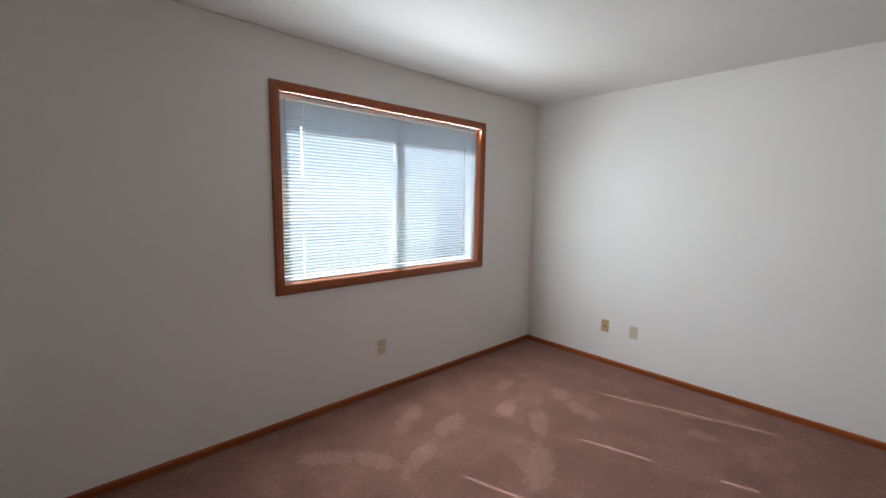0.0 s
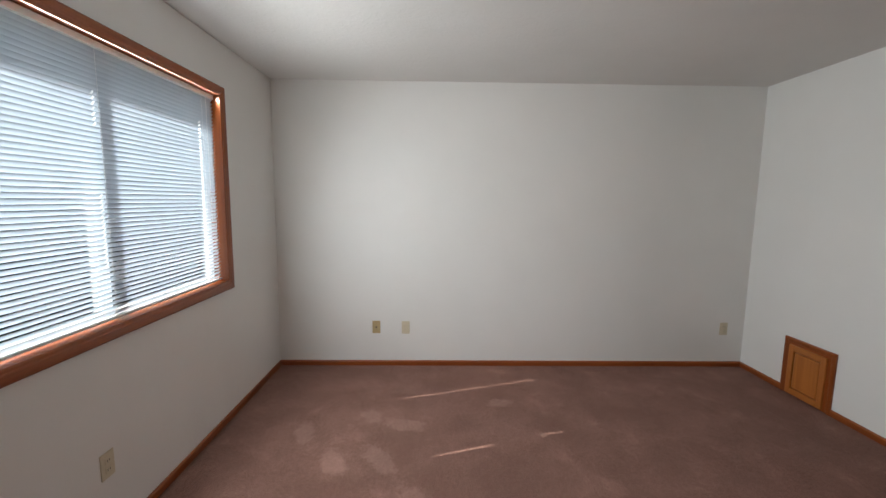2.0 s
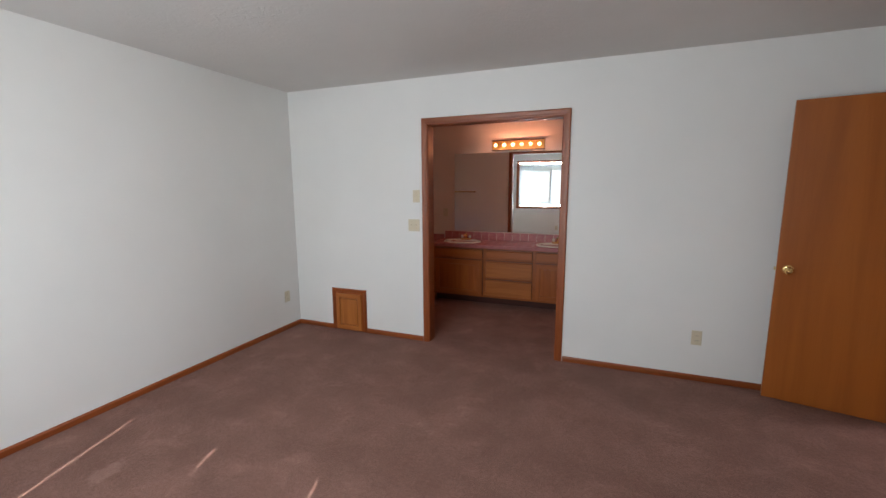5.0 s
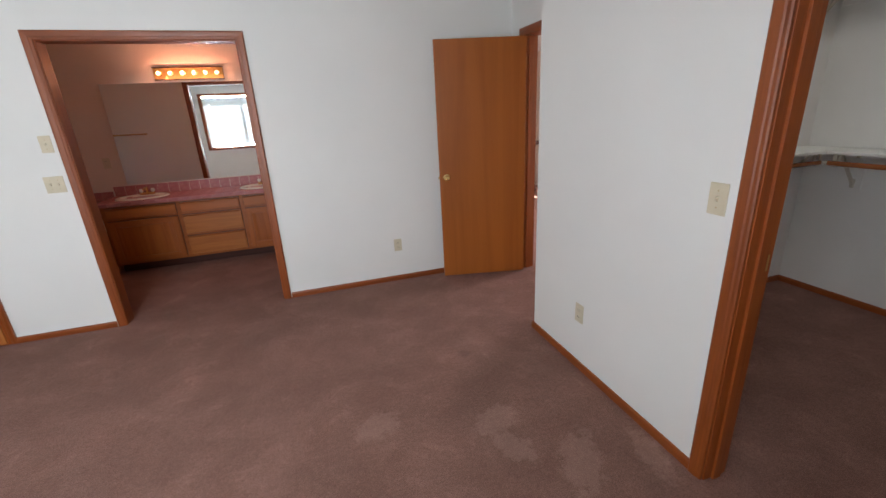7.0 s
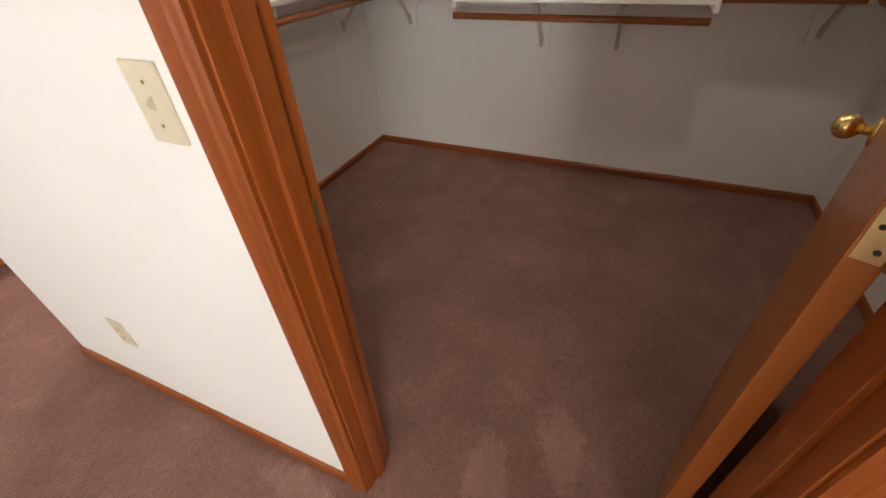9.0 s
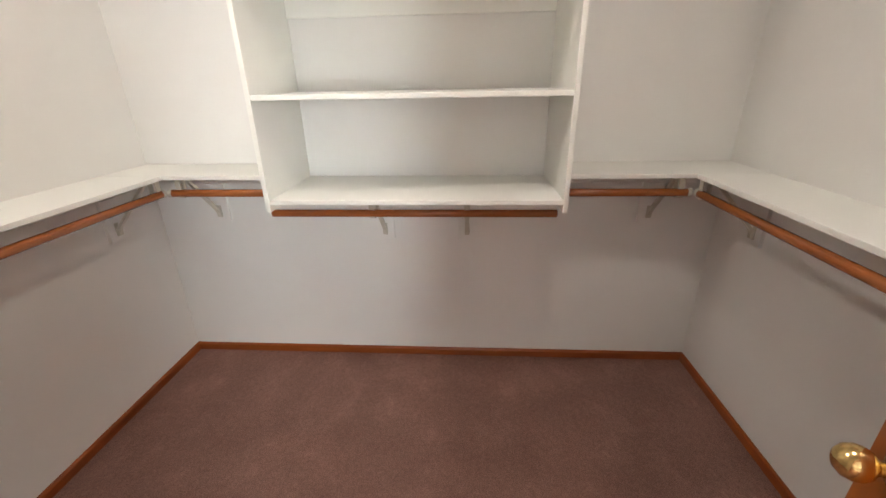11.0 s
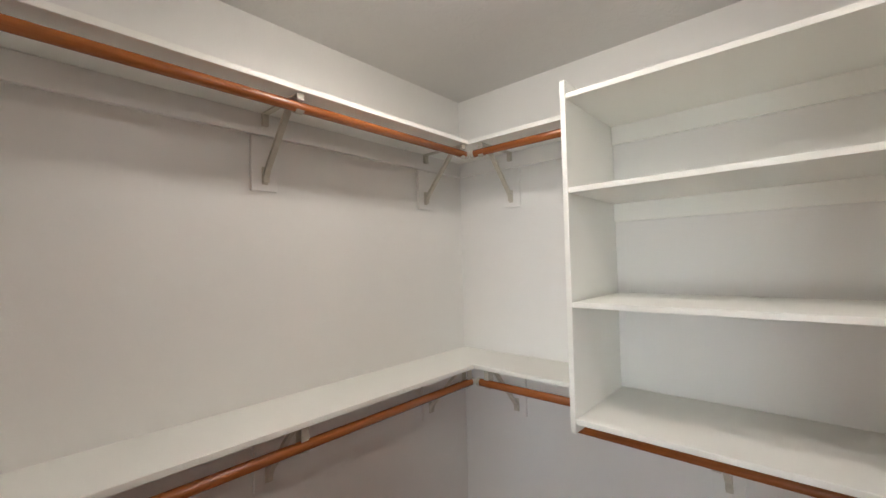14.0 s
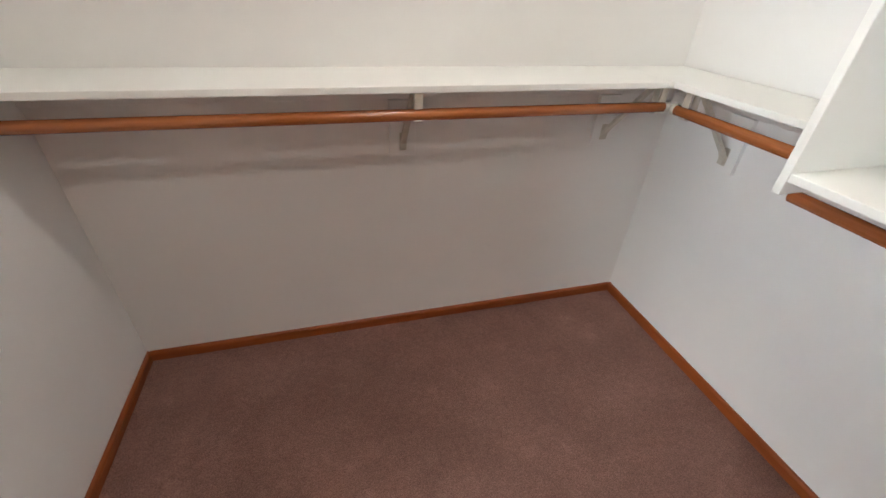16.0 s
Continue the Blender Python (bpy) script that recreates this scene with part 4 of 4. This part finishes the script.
for z, drop in ((UP - TH, DROPS[0]), (LOW - TH, DROPS[1])):
    spots = [at(x, y, z, turn) for x in (-5.68, -6.49) for y, turn in ((SY, 180), (NY, 0))] + [at(WX, y, z, 90) for y in (-2.48, -0.335)]
    if z < 1.5:
        spots += [at(WX, y, 0.999, 90) for y in (-1.625, -1.208)]
    base_bracket = bracket(drop)
    base_bracket.matrix_basis = spots[0]
    for m in spots[1:]:
        copy_thing(base_bracket, m)


def closet_rod(p0, p1, label, capped=True):
    axis = 0 if abs(p1[0] - p0[0]) > abs(p1[1] - p0[1]) else 1
    r = thing("closet_rod", Matrix.Translation(p0), label, "rod", "closet rods")
    part("pole", rod(bmesh.new(), p0, p1, 0.0165, 20), RODS[axis], r, placed=True)
    for e, q in ((p0, p1), (p1, p0)) if capped else ():
        d = (Vector(q) - Vector(e)).normalized()
        part("end_cap", rod(bmesh.new(), Vector(e) - d * 0.006, Vector(e) + d * 0.012, 0.0185, 16), STEEL, r, placed=True)


RO = 0.2555
for z in (UP - TH - DROPS[0], LOW - TH - DROPS[1]):
    closet_rod((WX + RO + 0.01, SY + RO, z), (EX - 0.007, SY + RO, z), "reddish stained wood closet rod on steel hooks")
    closet_rod((WX + RO + 0.01, NY - RO, z), (EX - 0.007, NY - RO, z), "reddish stained wood closet rod on steel hooks")
    closet_rod((WX + RO, SY + RO + 0.03, z), (WX + RO, BK_S - 0.008, z), "short stained wood closet rod beside the shelf unit")
    closet_rod((WX + RO, BK_N + 0.008, z), (WX + RO, NY - RO - 0.03, z), "short stained wood closet rod beside the shelf unit")
closet_rod((WX + RO, BK_S - 0.075, 0.999 - DROPS[1]), (WX + RO, BK_N + 0.004, 0.999 - DROPS[1]), "stained wood closet rod under the shelf unit", False)

for x, y in ((-5.87, -2.08), (-5.6, -0.95)):
    lamp = thing("ceiling_light", at(x, y, H), "lit opal glass dome ceiling light", "lamp", "closet ceiling lights")
    part("base", lathe(bmesh.new(), [(0.074, 0.0), (0.080, -0.003), (0.080, -0.007), (0.05, -0.009)], Matrix.Identity(4), 28), VINYL, lamp)
    part("dome", lathe(bmesh.new(), [(0.050, -0.008), (0.078, -0.010), (0.087, -0.017), (0.085, -0.027), (0.068, -0.036), (0.035, -0.041), (0.01, -0.042)], Matrix.Identity(4), 32), DOME, lamp)
